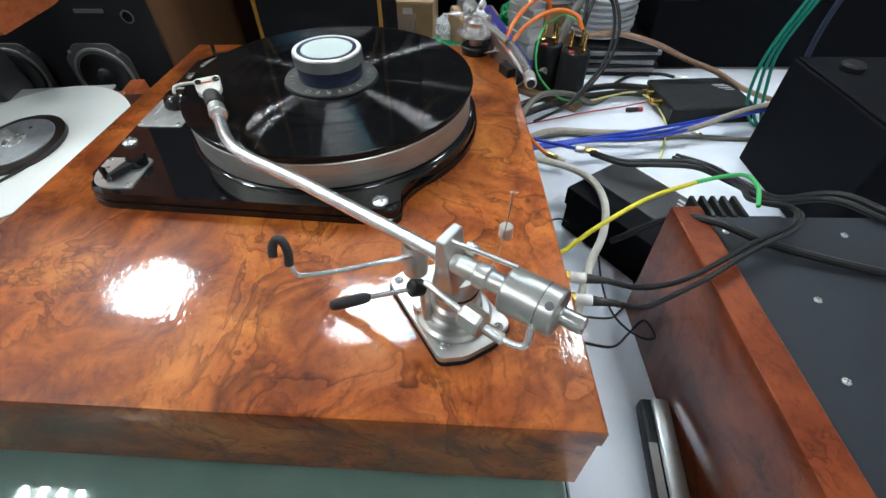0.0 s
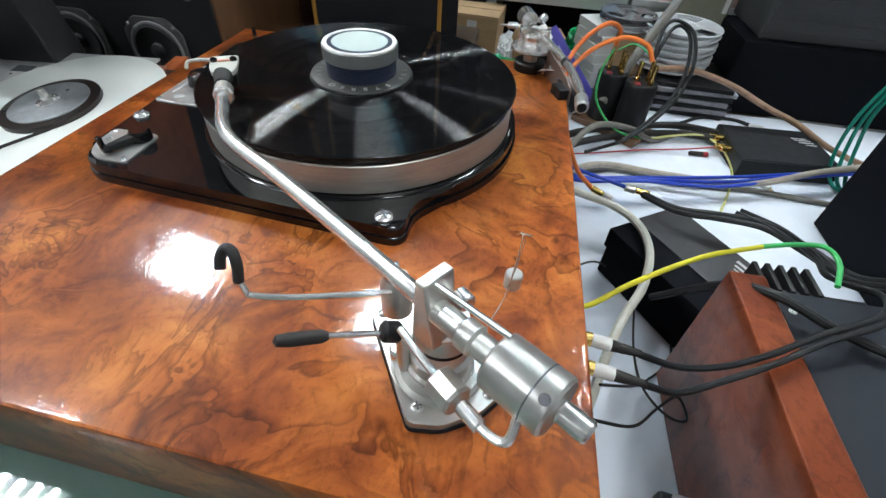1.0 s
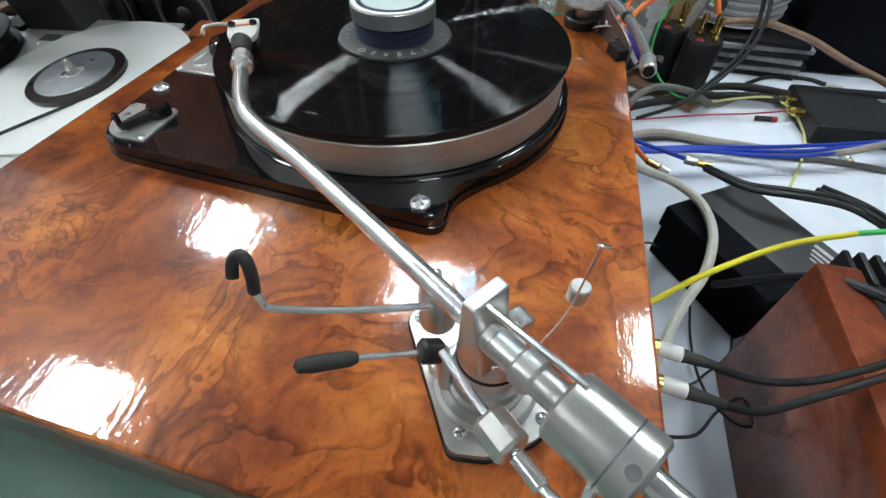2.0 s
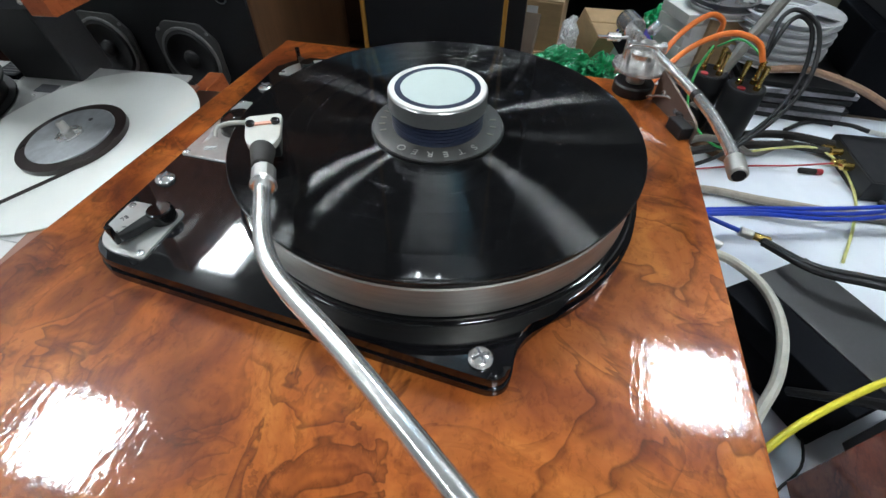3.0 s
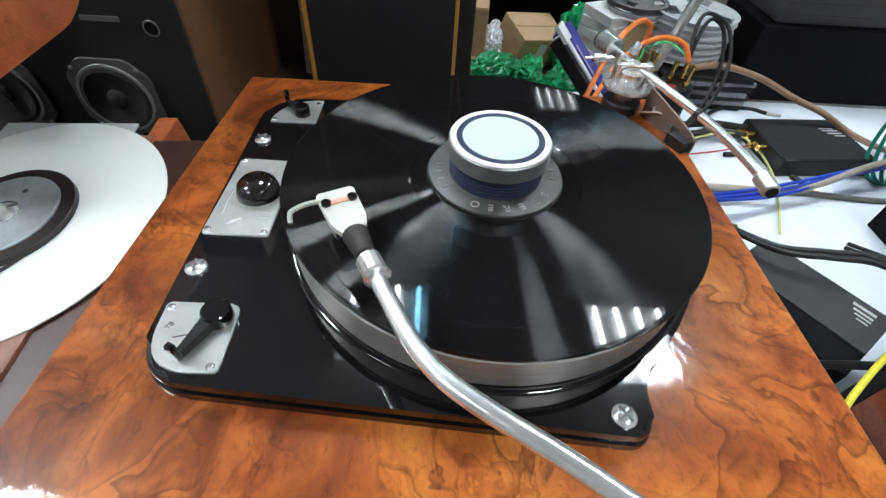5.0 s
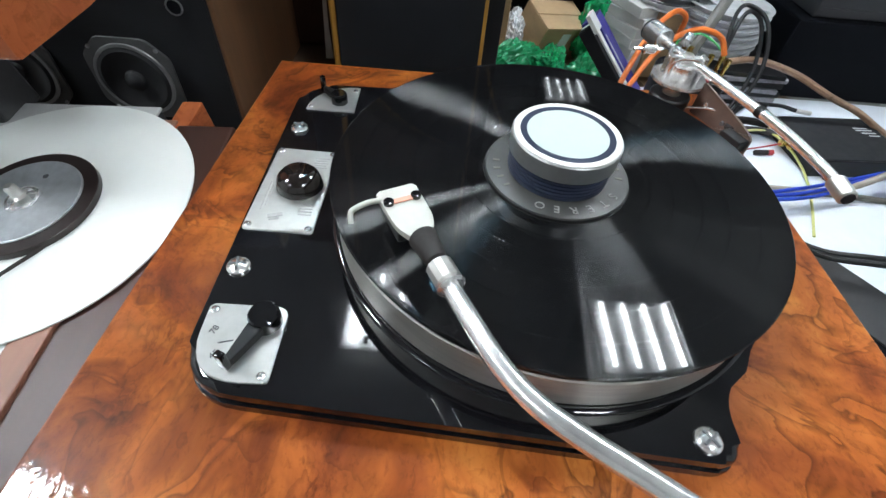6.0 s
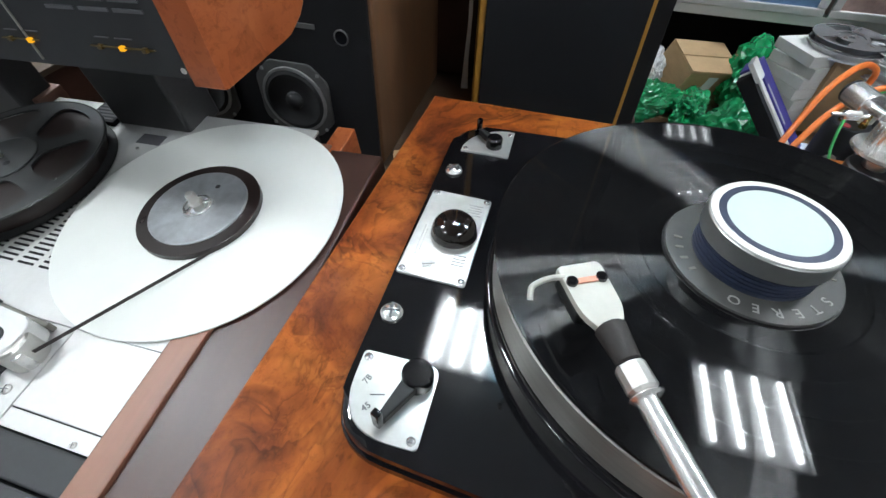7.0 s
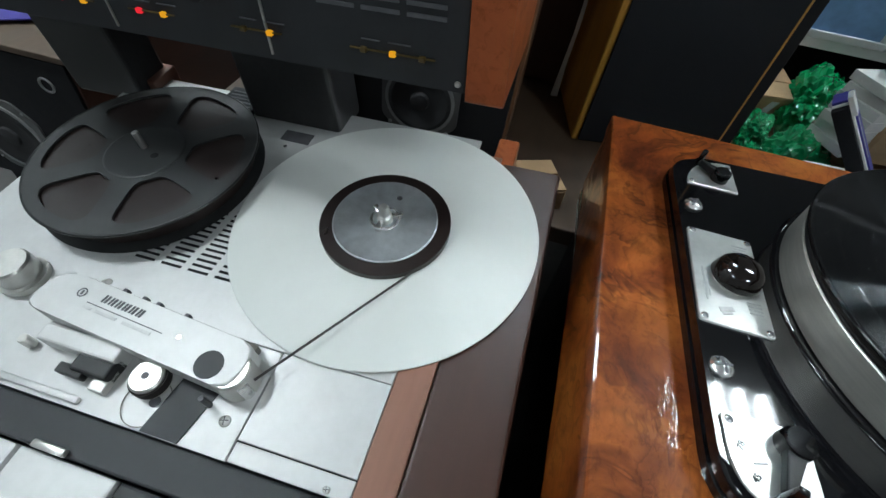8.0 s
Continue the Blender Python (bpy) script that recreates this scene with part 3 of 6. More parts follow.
pointer(player, -0.1735, -0.1095, -112, 0.031)
rp_out = [(-0.1585, 0.112), (-0.1585, 0.153)] + arc(-0.1600, 0.112, 0.041, 90, 180, 12)[1:]
rp = part("rear_plate", prism(rp_out, 0.0165, 0.0185, 0.0004, 1), PLATESILVER, player, "small curved silver plate")
for x, y in ((-0.1975, 0.1155), (-0.1620, 0.1465)):
    screw(rp, x, y, 0.0185, 0.0022, 0, name="plate_screw")
pointer(player, -0.1735, 0.126, 140, 0.021, 0.8)

# ---- the record and its weight ----
record = thing("record", "black vinyl long-playing record lying on the platter", "record", pose(0, 0, 0.0528))
prof = [(0.0036, 0.0), (0.1512, 0.0), (0.1519, 0.0008), (0.1519, 0.0016), (0.1510, 0.0024), (0.1487, 0.0021), (0.0640, 0.0019), (0.0625, 0.0014), (0.0520, 0.0014), (0.0036, 0.0014), (0.0036, 0.0)]
part("disc", lathe(prof, 160), VINYL, record, "grooved black vinyl with track bands", 5)
part("label", ringbody(0.0036, 0.0500, 0.0015, 0.0019, 64), BLACK, record, "black paper label")
for r in (0.079, 0.0975, 0.1145, 0.1325):
    part("track_gap", ringbody(r, r + 0.00025, 0.00195, 0.00212, 120), ENAMEL, record)

weight = thing("record_weight", "navy and silver record weight with white top standing on the record", "record weight", pose(0, 0, 0.0545))
part("flange", lathe([(0, 0.0004), (0.0475, 0.0004), (0.049, 0.0014), (0.0485, 0.0028), (0.046, 0.0034), (0, 0.0034)], 72), LABELGREY, weight, "dark grey flange with raised letters")
nav = [(0.0, 0.0034), (0.0335, 0.0034)]
for k in range(5):
    z = 0.0045 + k * 0.0027
    nav += [(0.0338, z), (0.0338, z + 0.0019), (0.0329, z + 0.0021), (0.0329, z + 0.0026)]
part("grip", lathe(nav + [(0.0338, 0.0182), (0, 0.0182)], 72), NAVY, weight, "ribbed navy blue grip")
part("collar", lathe([(0, 0.0183), (0.0348, 0.0183), (0.0356, 0.019), (0.0356, 0.0300), (0.0350, 0.0307), (0, 0.0307)], 72), SILVERBAND, weight, "turned aluminium band")
part("top_rim", ringbody(0.0306, 0.0347, 0.0308, 0.0316, 72), WHITECARD, weight)
part("top_ring", ringbody(0.0264, 0.0305, 0.0308, 0.0317, 72), NAVY, weight, "navy ring")
part("top_disc", disc(0.0263, 0.0308, 0.0316, 64, 0.0002), CLAMPWHITE, weight, "pale mint white disc")
for i, ch in enumerate("STEREO"):
    a = radians(-38 - i * 15)
    lettering("letter", ch, 0.0085, Matrix.Translation((0.0415 * math.cos(a), 0.0415 * math.sin(a), 0.0036)) @ pose(0, 0, 0, 0, 0, math.degrees(a) - 90), LETTER, weight)
bars([(0.0415 * math.cos(radians(a)), 0.0415 * math.sin(radians(a)), 0.0018, 0.0046, a - 90) for a in (-150, -162, -174, -186, -10, 4, 18)], GREYCABLE, weight, "print", 0.0034)

# ---- the long tonearm at the front ----
arm = thing("tonearm", "long satin nickel tonearm with cream headshell, at rest over the record", "tonearm", pose(0.127, -0.283, 0))


def at(x, y, z=0.0):
    """World to the tonearm's own base point."""
    return (x - 0.127, y + 0.283, z)


bp = rounded([at(x, y)[:2] for x, y in ((0.081, -0.247), (0.097, -0.231), (0.134, -0.229), (0.141, -0.246), (0.170, -0.284), (0.158, -0.300), (0.138, -0.312), (0.120, -0.314))], [0.004] * 8, 4)
part("base_gasket", prism([(x * 1.03, y * 1.03) for x, y in bp], 0.0, 0.0032), MATTBLACK, arm)
part("base_plate", prism(bp, 0.0032, 0.0085, 0.0008, 2), SATIN, arm, "satin nickel mounting plate")
for x, y in ((0.1235, -0.304), (0.0885, -0.2465), (0.1295, -0.2365), (0.161, -0.2885)):
    screw(arm, *at(x, y, 0.0085), 0.0036, 25)
part("base_ring", lathe([(0.012, 0.0085), (0.0250, 0.0085), (0.0262, 0.0098), (0.0262, 0.0120), (0.024, 0.0138), (0.012, 0.0138)], 48, pose(0.004, 0.006, 0)), SATIN, arm)
part("pillar", lathe([(0, 0.0085), (0.0195, 0.0085), (0.0195, 0.018), (0.0178, 0.0195), (0.0178, 0.028), (0.0155, 0.030), (0.0155, 0.046), (0.0142, 0.048), (0.0142, 0.054), (0, 0.054)], 40, pose(0.004, 0.006, 0)), SATIN, arm)
part("pillar_groove", ringbody(0.0150, 0.0159, 0.0385, 0.0415, 40, pose(0.004, 0.006, 0)), MATTBLACK, arm)
part("height_stop", lathe([(0, 0.0085), (0.0062, 0.0085), (0.0062, 0.018), (0.005, 0.0195), (0, 0.0195)], 20, pose(*at(0.107, -0.276))), CHROME, arm)
# yoke: a tall wedge-shaped bearing block
yk = prism(rounded([(-0.0085, -0.0085), (0.0075, -0.0085), (0.0075, 0.0085), (-0.0085, 0.0085)], [0.002] * 4, 3), 0.050, 0.092, 0.0012, 2)
for v in yk.verts:
    f = max(0, (v.co.z - 0.062) / 0.03)
    v.co.x = v.co.x * (1 - 0.62 * min(1, f)) - 0.002 * f
    v.co.y *= 1 + 0.12 * f
DIRA = math.degrees(math.atan2(-0.062, 0.088))
y_ob = part("yoke", yk, SATIN, arm, "wedge-shaped bearing block")
y_ob.matrix_basis = pose(0.001, -0.002, 0.002, 0, 0, DIRA)
part("bearing_housing", rod((0.002, -0.006, 0.0755), (0.0125, -0.0135, 0.0765), 0.0062, 20), SATIN, arm, "bearing housing")
part("bearing_cup", rod((0.0118, -0.0130, 0.0764), (0.0150, -0.0153, 0.0767), 0.0044, 16), BLACK, arm)
part("bearing_screw", rod((0.010, 0.004, 0.078), (0.016, -0.002, 0.078), 0.0050, 12), CHROME, arm)
tube_line = [(-0.0775, -0.109, 0.0762), (-0.0725, -0.119, 0.0762), (-0.064, -0.135, 0.0762), (-0.0525, -0.1555, 0.0760), (-0.0395, -0.1715, 0.0758), (-0.022, -0.1850, 0.0756), (0.012, -0.2065, 0.0756), (0.055, -0.2365, 0.0756), (0.120, -0.2830, 0.0756)]
part("arm_tube", tube([at(*p) for p in tube_line], 0.0048, 16, 6), CHROME, arm, "polished tube with a bend near the headshell")
part("arm_collar", rod(at(-0.0725, -0.1180, 0.0768), at(-0.0787, -0.1062, 0.0765), 0.0070, 12), SATIN, arm, "knurled locking collar", 20)
part("arm_collar_ring", rod(at(-0.0712, -0.1205, 0.0768), at(-0.0724, -0.1182, 0.0768), 0.0076, 20), CHROME, arm)
HDIR = math.degrees(math.atan2(0.046, -0.0235))
hs = prism(rounded([(0.0, -0.0045), (0.011, -0.0105), (0.040, -0.0115), (0.040, 0.0115), (0.011, 0.0105), (0.0, 0.0045)], [0.001, 0.006, 0.002, 0.002, 0.006, 0.001], 5), 0.0, 0.0038, 0.0012, 2)
h_ob = part("headshell", hs, CREAM, arm, "cream painted flat headshell")
HM = Matrix.Translation(at(-0.0860, -0.0935, 0.0775)) @ pose(0, 0, 0, 0, 0, HDIR)
h_ob.matrix_basis = HM
def inshell(name, bm, mat, label=""):
    return part(name, bm, mat, h_ob, label)


inshell("cartridge", boxbm(0.016, 0.042, -0.008, 0.008, -0.0145, -0.0005, 0.0015), BLACK, "black cartridge body")
inshell("stylus_guard", boxbm(0.036, 0.046, -0.005, 0.005, -0.0185, -0.010, 0.001), NAVY)
inshell("cantilever", rod((0.040, 0, -0.015), (0.047, 0, -0.0205), 0.0007, 6), SATIN)
inshell("mounting_strip", boxbm(0.0275, 0.0308, -0.0062, 0.0062, 0.0036, 0.0048, 0.0004), SALMON, "orange strip between two screws")
for y in (-0.0078, 0.0078):
    inshell("mounting_screw", lathe([(0, 0.0036), (0.0029, 0.0036), (0.0029, 0.0058), (0.002, 0.0066), (0, 0.0066)], 14, pose(0.0292, y, 0)), ENAMEL)
inshell("finger_lift", tube([(0.034, 0.010, 0.003), (0.0335, 0.018, 0.0042), (0.0315, 0.025, 0.0046), (0.0295, 0.0285, 0.0040), (0.0255, 0.0300, 0.0005)], 0.0015, 8), CREAM, "curved finger lift")
cn = rod((-0.0155, 0, 0.0015), (0.0035, 0, 0.0015), 0.0056, 16, None, 0.0075)
inshell("neck", cn, RUBBER, "tapered black neck")
# counterweight assembly
AXD = Vector((0.81, -0.575, 0.03)).normalized()
p0 = Vector(at(0.132, -0.2915, 0.0765))
ax = lambda s: tuple(p0 + AXD * s)
part("rear_bar", rod(ax(0.0), ax(0.0325), 0.0062, 16), SATIN, arm)
part("rear_bar_collar", rod(ax(0.012), ax(0.022), 0.0078, 16), SATIN, arm)
part("counterweight", rod(ax(0.0325), ax(0.0640), 0.0138, 40, edge=0.0012), SATIN, arm, "satin nickel cylinder counterweight")
part("counterweight_groove", rod(ax(0.0540), ax(0.0548), 0.01388, 40, edge=0.0001), INK, arm)
part("weight_screw_hole", lathe([(0, 0), (0.0024, 0), (0.0024, 0.0006), (0, 0.0006)], 14, between(tuple(Vector(ax(0.0595)) + Vector((-0.30, -0.45, 0.84)) * 0.0137), tuple(Vector(ax(0.0595)) + Vector((-0.30, -0.45, 0.84)) * 0.03))), INK, arm)
part("tail_bar", rod(ax(0.0640), ax(0.0780), 0.0052, 20), CHROME, arm)
part("balance_rod", rod(at(0.1275, -0.2875, 0.0915), at(0.162, -0.3140, 0.0985), 0.0015, 8), CHROME, arm, "thin upper rod")
# rider weight on its side rail
part("rider_rail", tube([at(*p) for p in ((0.112, -0.292, 0.060), (0.128, -0.308, 0.060), (0.150, -0.3285, 0.062), (0.160, -0.337, 0.063), (0.167, -0.339, 0.066), (0.169, -0.334, 0.076))], 0.0021, 10), CHROME, arm, "bent chrome rider rail")
part("rider_weight", rod(at(0.1345, -0.3145, 0.060), at(0.1455, -0.3245, 0.061), 0.0080, 8, edge=0.0014), SATIN, arm, "faceted sliding rider weight", 20)
part("rider_stem", rod(at(0.1465, -0.3255, 0.061), at(0.156, -0.334, 0.062), 0.0036, 12), CHROME, arm)
# cueing lever and arm rest
part("cue_block", rod(at(0.110, -0.285, 0.0475), at(0.1015, -0.2895, 0.0515), 0.0058, 16, edge=0.0015), BLACK, arm, "black cue pivot")
part("cue_post", rod(at(0.112, -0.284, 0.0085), at(0.110, -0.285, 0.048), 0.0036, 14), SATIN, arm)
part("cue_lever", rod(at(0.104, -0.288, 0.049), at(0.0775, -0.302, 0.058), 0.0015, 8), CHROME, arm)
part("cue_handle", lathe([(0, 0), (0.0022, 0.0), (0.0034, 0.003), (0.0036, 0.018), (0.0028, 0.024), (0, 0.0255)], 14, between(at(0.0785, -0.3015, 0.0577), at(0.055, -0.317, 0.067))), RUBBER, arm, "black rubber cue handle")
part("rest_block", lathe([(0, 0.045), (0.0085, 0.045), (0.0085, 0.066), (0.0065, 0.070), (0, 0.070)], 20, pose(*at(0.104, -0.268))), SATIN, arm)
part("rest_screw", rod(at(0.104, -0.268, 0.069), at(0.101, -0.262, 0.074), 0.003, 10), CHROME, arm)
part("rest_rod", tube([at(*p) for p in ((0.104, -0.2745, 0.066), (0.090, -0.281, 0.068), (0.060, -0.288, 0.066), (0.038, -0.292, 0.066), (0.0345, -0.292, 0.069), (0.031, -0.2895, 0.077))], 0.0016, 10), CHROME, arm, "thin chrome rod of the arm rest")
part("rest_hook", tube([at(*p) for p in ((0.0315, -0.2905, 0.074), (0.0325, -0.289, 0.083), (0.030, -0.286, 0.089), (0.026, -0.285, 0.089), (0.0235, -0.287, 0.085), (0.0235, -0.290, 0.080))], 0.0027, 12), RUBBER, arm, "curled black rubber rest hook")
part("bias_line", rod(at(0.163, -0.257, 0.075), at(0.164, -0.2625, 0.104), 0.00015, 5), INK, arm)
part("bias_weight", lathe([(0, 0), (0.0042, 0), (0.0046, 0.0006), (0.0046, 0.0085), (0.004, 0.0093), (0, 0.0093)], 18, pose(*at(0.163, -0.257, 0.066))), SATIN, arm, "small hanging bias weight")
part("bias_guide", tube([at(*p) for p in ((0.150, -0.262, 0.020), (0.160, -0.262, 0.060), (0.1625, -0.263, 0.103), (0.1605, -0.266, 0.110), (0.1635, -0.269, 0.112), (0.166, -0.2655, 0.109), (0.164, -0.262, 0.106))], 0.00042, 6), CHROME, arm, "thin wire guide with a loop")

# ---- plugs at the plinth's side ----
def rca_plug(x, y, z, ang, body, tip=GOLD, slope=0.0):
    t = thing("audio_plug", "white and black audio plug in the plinth's side", "plug", pose(x, y, z, 0, slope, ang), "plugs at the plinth")
    part("socket", rod((-0.010, 0, 0), (0.004, 0, 0), 0.0052, 14), tip, t)
    part("shell", rod((0.002, 0, 0), (0.017, 0, 0), 0.0050, 14), body, t)
    part("boot", rod((0.017, 0, 0), (0.038, 0, 0), 0.0044, 12, None, 0.0026), RUBBER, t)
    return t


rca_plug(0.228, -0.213, -0.024, -8, WHITECARD)
rca_plug(0.228, -0.237, -0.024, -8, WHITECARD)
# ---- the short second tonearm at the back corner ----
arm2 = thing("tonearm", "short chrome tonearm without headshell on the plinth's back corner", "tonearm", pose(0.165, 0.205, 0))
r2 = lambda x, y, z=0.0: (x - 0.165, y - 0.205, z)
part("base", lathe([(0, 0), (0.0205, 0), (0.021, 0.001), (0.021, 0.010), (0.0195, 0.0115), (0, 0.0115)], 40), BLACK, arm2, "black round base")
part("pillar", lathe([(0, 0.0115), (0.0095, 0.0115), (0.0095, 0.026), (0, 0.026)], 24), SATIN, arm2)
part("swing_plate", lathe([(0.006, 0.0262), (0.027, 0.0262), (0.028, 0.0272), (0.0275, 0.0300), (0.006, 0.0300)], 40), CHROME, arm2, "polished round plate")
part("gimbal", lathe([(0, 0.030), (0.013, 0.030), (0.014, 0.032), (0.014, 0.043), (0.0115, 0.0455), (0, 0.0465)], 32), CHROME, arm2)
for sx in (-1, 1):
    part("gimbal_post", boxbm(sx * 0.017 - 0.0025, sx * 0.017 + 0.0025, -0.006, 0.006, 0.0285, 0.052, 0.0008), CHROME, arm2)
part("gimbal_bar", rod((-0.020, 0, 0.049), (0.020, 0, 0.049), 0.0028, 12), CHROME, arm2)
part("arm_tube", tube([r2(*p) for p in ((0.162, 0.228, 0.046), (0.176, 0.190, 0.046), (0.193, 0.146, 0.0455), (0.2035, 0.115, 0.0455), (0.211, 0.075, 0.047), (0.2155, 0.030, 0.048), (0.2155, 0.016, 0.0475))], 0.0045, 14), CHROME, arm2, "polished tube bent near its end")
part("tube_collar", rod(r2(0.2018, 0.120, 0.0455), r2(0.2042, 0.113, 0.0455), 0.0051, 16), BLACK, arm2)
part("socket_collar", rod(r2(0.2155, 0.022, 0.0478), r2(0.2155, 0.003, 0.0468), 0.0066, 20), SATIN, arm2)
part("socket", rod(r2(0.2155, 0.0028, 0.0468), r2(0.2155, 0.0022, 0.0468), 0.0046, 16), MATTBLACK, arm2)
part("rear_stub", rod(r2(0.161, 0.232, 0.046), r2(0.152, 0.262, 0.046), 0.0045, 14), CHROME, arm2)
part("counterweight", rod(r2(0.157, 0.250, 0.046), r2(0.149, 0.276, 0.046), 0.0115, 28, edge=0.001), CHROME, arm2, "chrome counterweight")
part("side_weight", rod(r2(0.142, 0.232, 0.044), r2(0.128, 0.230, 0.044), 0.0045, 16), CHROME, arm2)
part("side_rod", rod(r2(0.150, 0.233, 0.044), r2(0.118, 0.229, 0.044), 0.0016, 8), CHROME, arm2)
part("dial", rod(r2(0.170, 0.232, 0.052), r2(0.176, 0.240, 0.057), 0.0055, 16), CHROME, arm2)
part("rest_rod", tube([r2(*p) for p in ((0.178, 0.186, 0.006), (0.196, 0.168, 0.016), (0.204, 0.152, 0.014), (0.206, 0.148, 0.010))], 0.0014, 8), CHROME, arm2)
part("rest_tip", rod(r2(0.204, 0.150, 0.010), r2(0.210, 0.142, 0.012), 0.0034, 10), RUBBER, arm2)
bk = prism(rounded([(0, -0.012), (0.075, -0.012), (0.075, 0.014), (0.060, 0.020), (0.0, 0.034)], [0.002, 0.003, 0.006, 0.012, 0.004], 4), -0.0012, 0.0012)
bk_ob = part("base_bracket", bk, BRONZE, arm2, "upright brown metal bracket plate")
BKM = Matrix.Translation(r2(0.1865, 0.190, 0.0)) @ pose(0, 0, 0, 90, 0, -66)
bk_ob.matrix_basis = BKM
for x, y in ((0.014, 0.016), (0.040, 0.010), (0.063, 0.004)):
    part("bracket_screw", lathe([(0, 0), (0.0026, 0), (0.0022, 0.0012), (0, 0.0015)], 12, pose(x, y, 0.0012)), CHROME if x < 0.03 else INK, bk_ob)
part("bracket_foot", boxbm(0.050, 0.074, 0.0, 0.012, 0.0014, 0.014, 0.001), BLACK, bk_ob, "black rest block")
part("weight_cap", rod(r2(0.1492, 0.2755, 0.046), r2(0.1480, 0.2790, 0.046), 0.0112, 24, edge=0.001), BLACK, arm2, "black weight end")
part("lift_hoop", tube([r2(*p) for p in ((0.150, 0.196, 0.028), (0.146, 0.192, 0.046), (0.152, 0.190, 0.054), (0.170, 0.188, 0.054), (0.176, 0.190, 0.046), (0.178, 0.194, 0.030))], 0.0015, 8), CHROME, arm2, "bent chrome lift hoop")
part("pivot_screw", lathe([(0, 0.0465), (0.006, 0.0465), (0.006, 0.052), (0.0045, 0.0535), (0, 0.0535)], 18), SATIN, arm2)

# ---- the tape recorder ----
A_, B_ = 0.076, 0.113                     # the deck's slopes across and away
ux = Vector((1, 0, A_)).normalized()
nz = Vector((-A_, -B_, 1)).normalized()
uy = nz.cross(ux)
RM = Matrix.Translation((-0.45, 0.045, -0.037 - 0.45 * A_ + 0.045 * B_)) @ Matrix((ux, uy, nz)).transposed().to_4x4()
RM = RM @ pose(0.09, 0.115, 0) @ pose(0, 0, 0, 0, 0, -1.9) @ pose(-0.09, -0.115, 0)   # it stands a little askew
rec = thing("tape_recorder", "large open-reel tape recorder with pale metal deck and wooden sides", "tape recorder", RM)
rx = lambda x: x + 0.45
ry = lambda y: y - 0.045


def rbox(x0, x1, y0, y1, z0, z1, bevel=0.0):
    return boxbm(rx(x0), rx(x1), ry(y0), ry(y1), z0, z1, bevel)


part("body", rbox(-0.835, -0.388, -0.1795, 0.190, -0.14, -0.0038, 0.002), GRAPHITE, rec)
part("body_front", rbox(-0.835, -0.388, -0.36, -0.180, -0.14, -0.051, 0.002), GRAPHITE, rec)
part("deck_plate", rbox(-0.83, -0.388, -0.098, 0.192, -0.0030, 0.0, 0.0006), DECK, rec, "pale anodised deck plate")
part("head_plate", rbox(-0.83, -0.4785, -0.180, -0.0985, -0.0032, -0.0004, 0.0006), DECK, rec, "pale plate under the tape heads")
part("side_plate", rbox(-0.4775, -0.388, -0.165, -0.0985, -0.0032, -0.0002, 0.0006), DECK, rec, "plain pale cover plate")
part("corner_plate", rbox(-0.4775, -0.388, -0.1795, -0.166, -0.0036, -0.0008, 0.0006), DECK, rec)
part("wood_strip", rbox(-0.3875, -0.360, -0.36, 0.17, -0.12, 0.0015, 0.0015), STRIPWOOD, rec, "reddish wooden edge strip")
part("side_cheek", rbox(-0.3595, -0.296, -0.40, 0.165, -0.30, -0.0005, 0.003), DARKWOOD, rec, "glossy dark brown side panel")
part("rear_block", rbox(-0.370, -0.347, 0.158, 0.205, -0.06, -0.001, 0.002), CHEEKWOOD, rec, "wooden block at the deck's back corner")
part("rear_block", rbox(-0.815, -0.79, 0.165, 0.205, -0.06, 0.012, 0.002), STRIPWOOD, rec, "wooden block at the deck's back corner")
part("rear_grille", rbox(-0.70, -0.655, 0.150, 0.195, -0.02, 0.006, 0.001), CHARCOAL, rec)
for k in range(6):
    part("grille_slot", rbox(-0.695, -0.66, 0.155 + 0.006 * k, 0.1575 + 0.006 * k, 0.0058, 0.0064), INK, rec, "", 0)
# ventilation slots, four short columns
slotmesh = None
for col in range(4):
    for row in range(18):
        x, y = -0.640 + 0.027 * col + 0.0005 * row, -0.052 + 0.0060 * row
        if slotmesh is None:
            o = part("vent_slot", boxbm(-0.0100, 0.0100, -0.0013, 0.0013, -0.0002, 0.0003), MATTBLACK, rec, "", 0)
            slotmesh = o.data
        else:
            o = new("vent_slot", slotmesh)
            o.parent = rec
        o.location = (rx(x), ry(y), 0)
part("counter_window", rbox(-0.604, -0.570, 0.128, 0.145, 0.0, 0.0008, 0.0003), INK, rec, "dark counter window")
part("pilot_button", lathe([(0, 0), (0.002, 0), (0.002, 0.002), (0, 0.0024)], 12, pose(rx(-0.592), ry(0.118), 0)), CHROME, rec)

# head cover: a long rounded bar lying askew with a dark round cap
cov = part("head_cover", prism(rounded([(-0.095, -0.0185), (0.094, -0.0185), (0.094, 0.0175), (-0.088, 0.0175)], [0.012, 0.014, 0.012, 0.014], 6), 0.006, 0.027, 0.0018, 3), DECK, rec, "pale rounded head cover bar")
CM = pose(rx(-0.581), ry(-0.1165), 0, 0, 0, -5.0)
cov.matrix_basis = CM
part("cover_cap", disc(0.0105, 0.0268, 0.0276, 28, 0.0002, pose(0.071, -0.007, 0)), GRAPHITE, cov, "dark round cap")
bars([(-0.0360 + 0.0066 * k + d, 0.0070, w, 0.0066, -9) for k in range(6) for d, w in ((-0.0014, 0.0016), (0.0015, 0.0020))], INK, cov, "maker_plate", 0.027)
part("maker_ring", ringbody(0.0030, 0.0040, 0.0270, 0.0274, 24, pose(-0.0580, 0.0050, 0)), INK, cov)
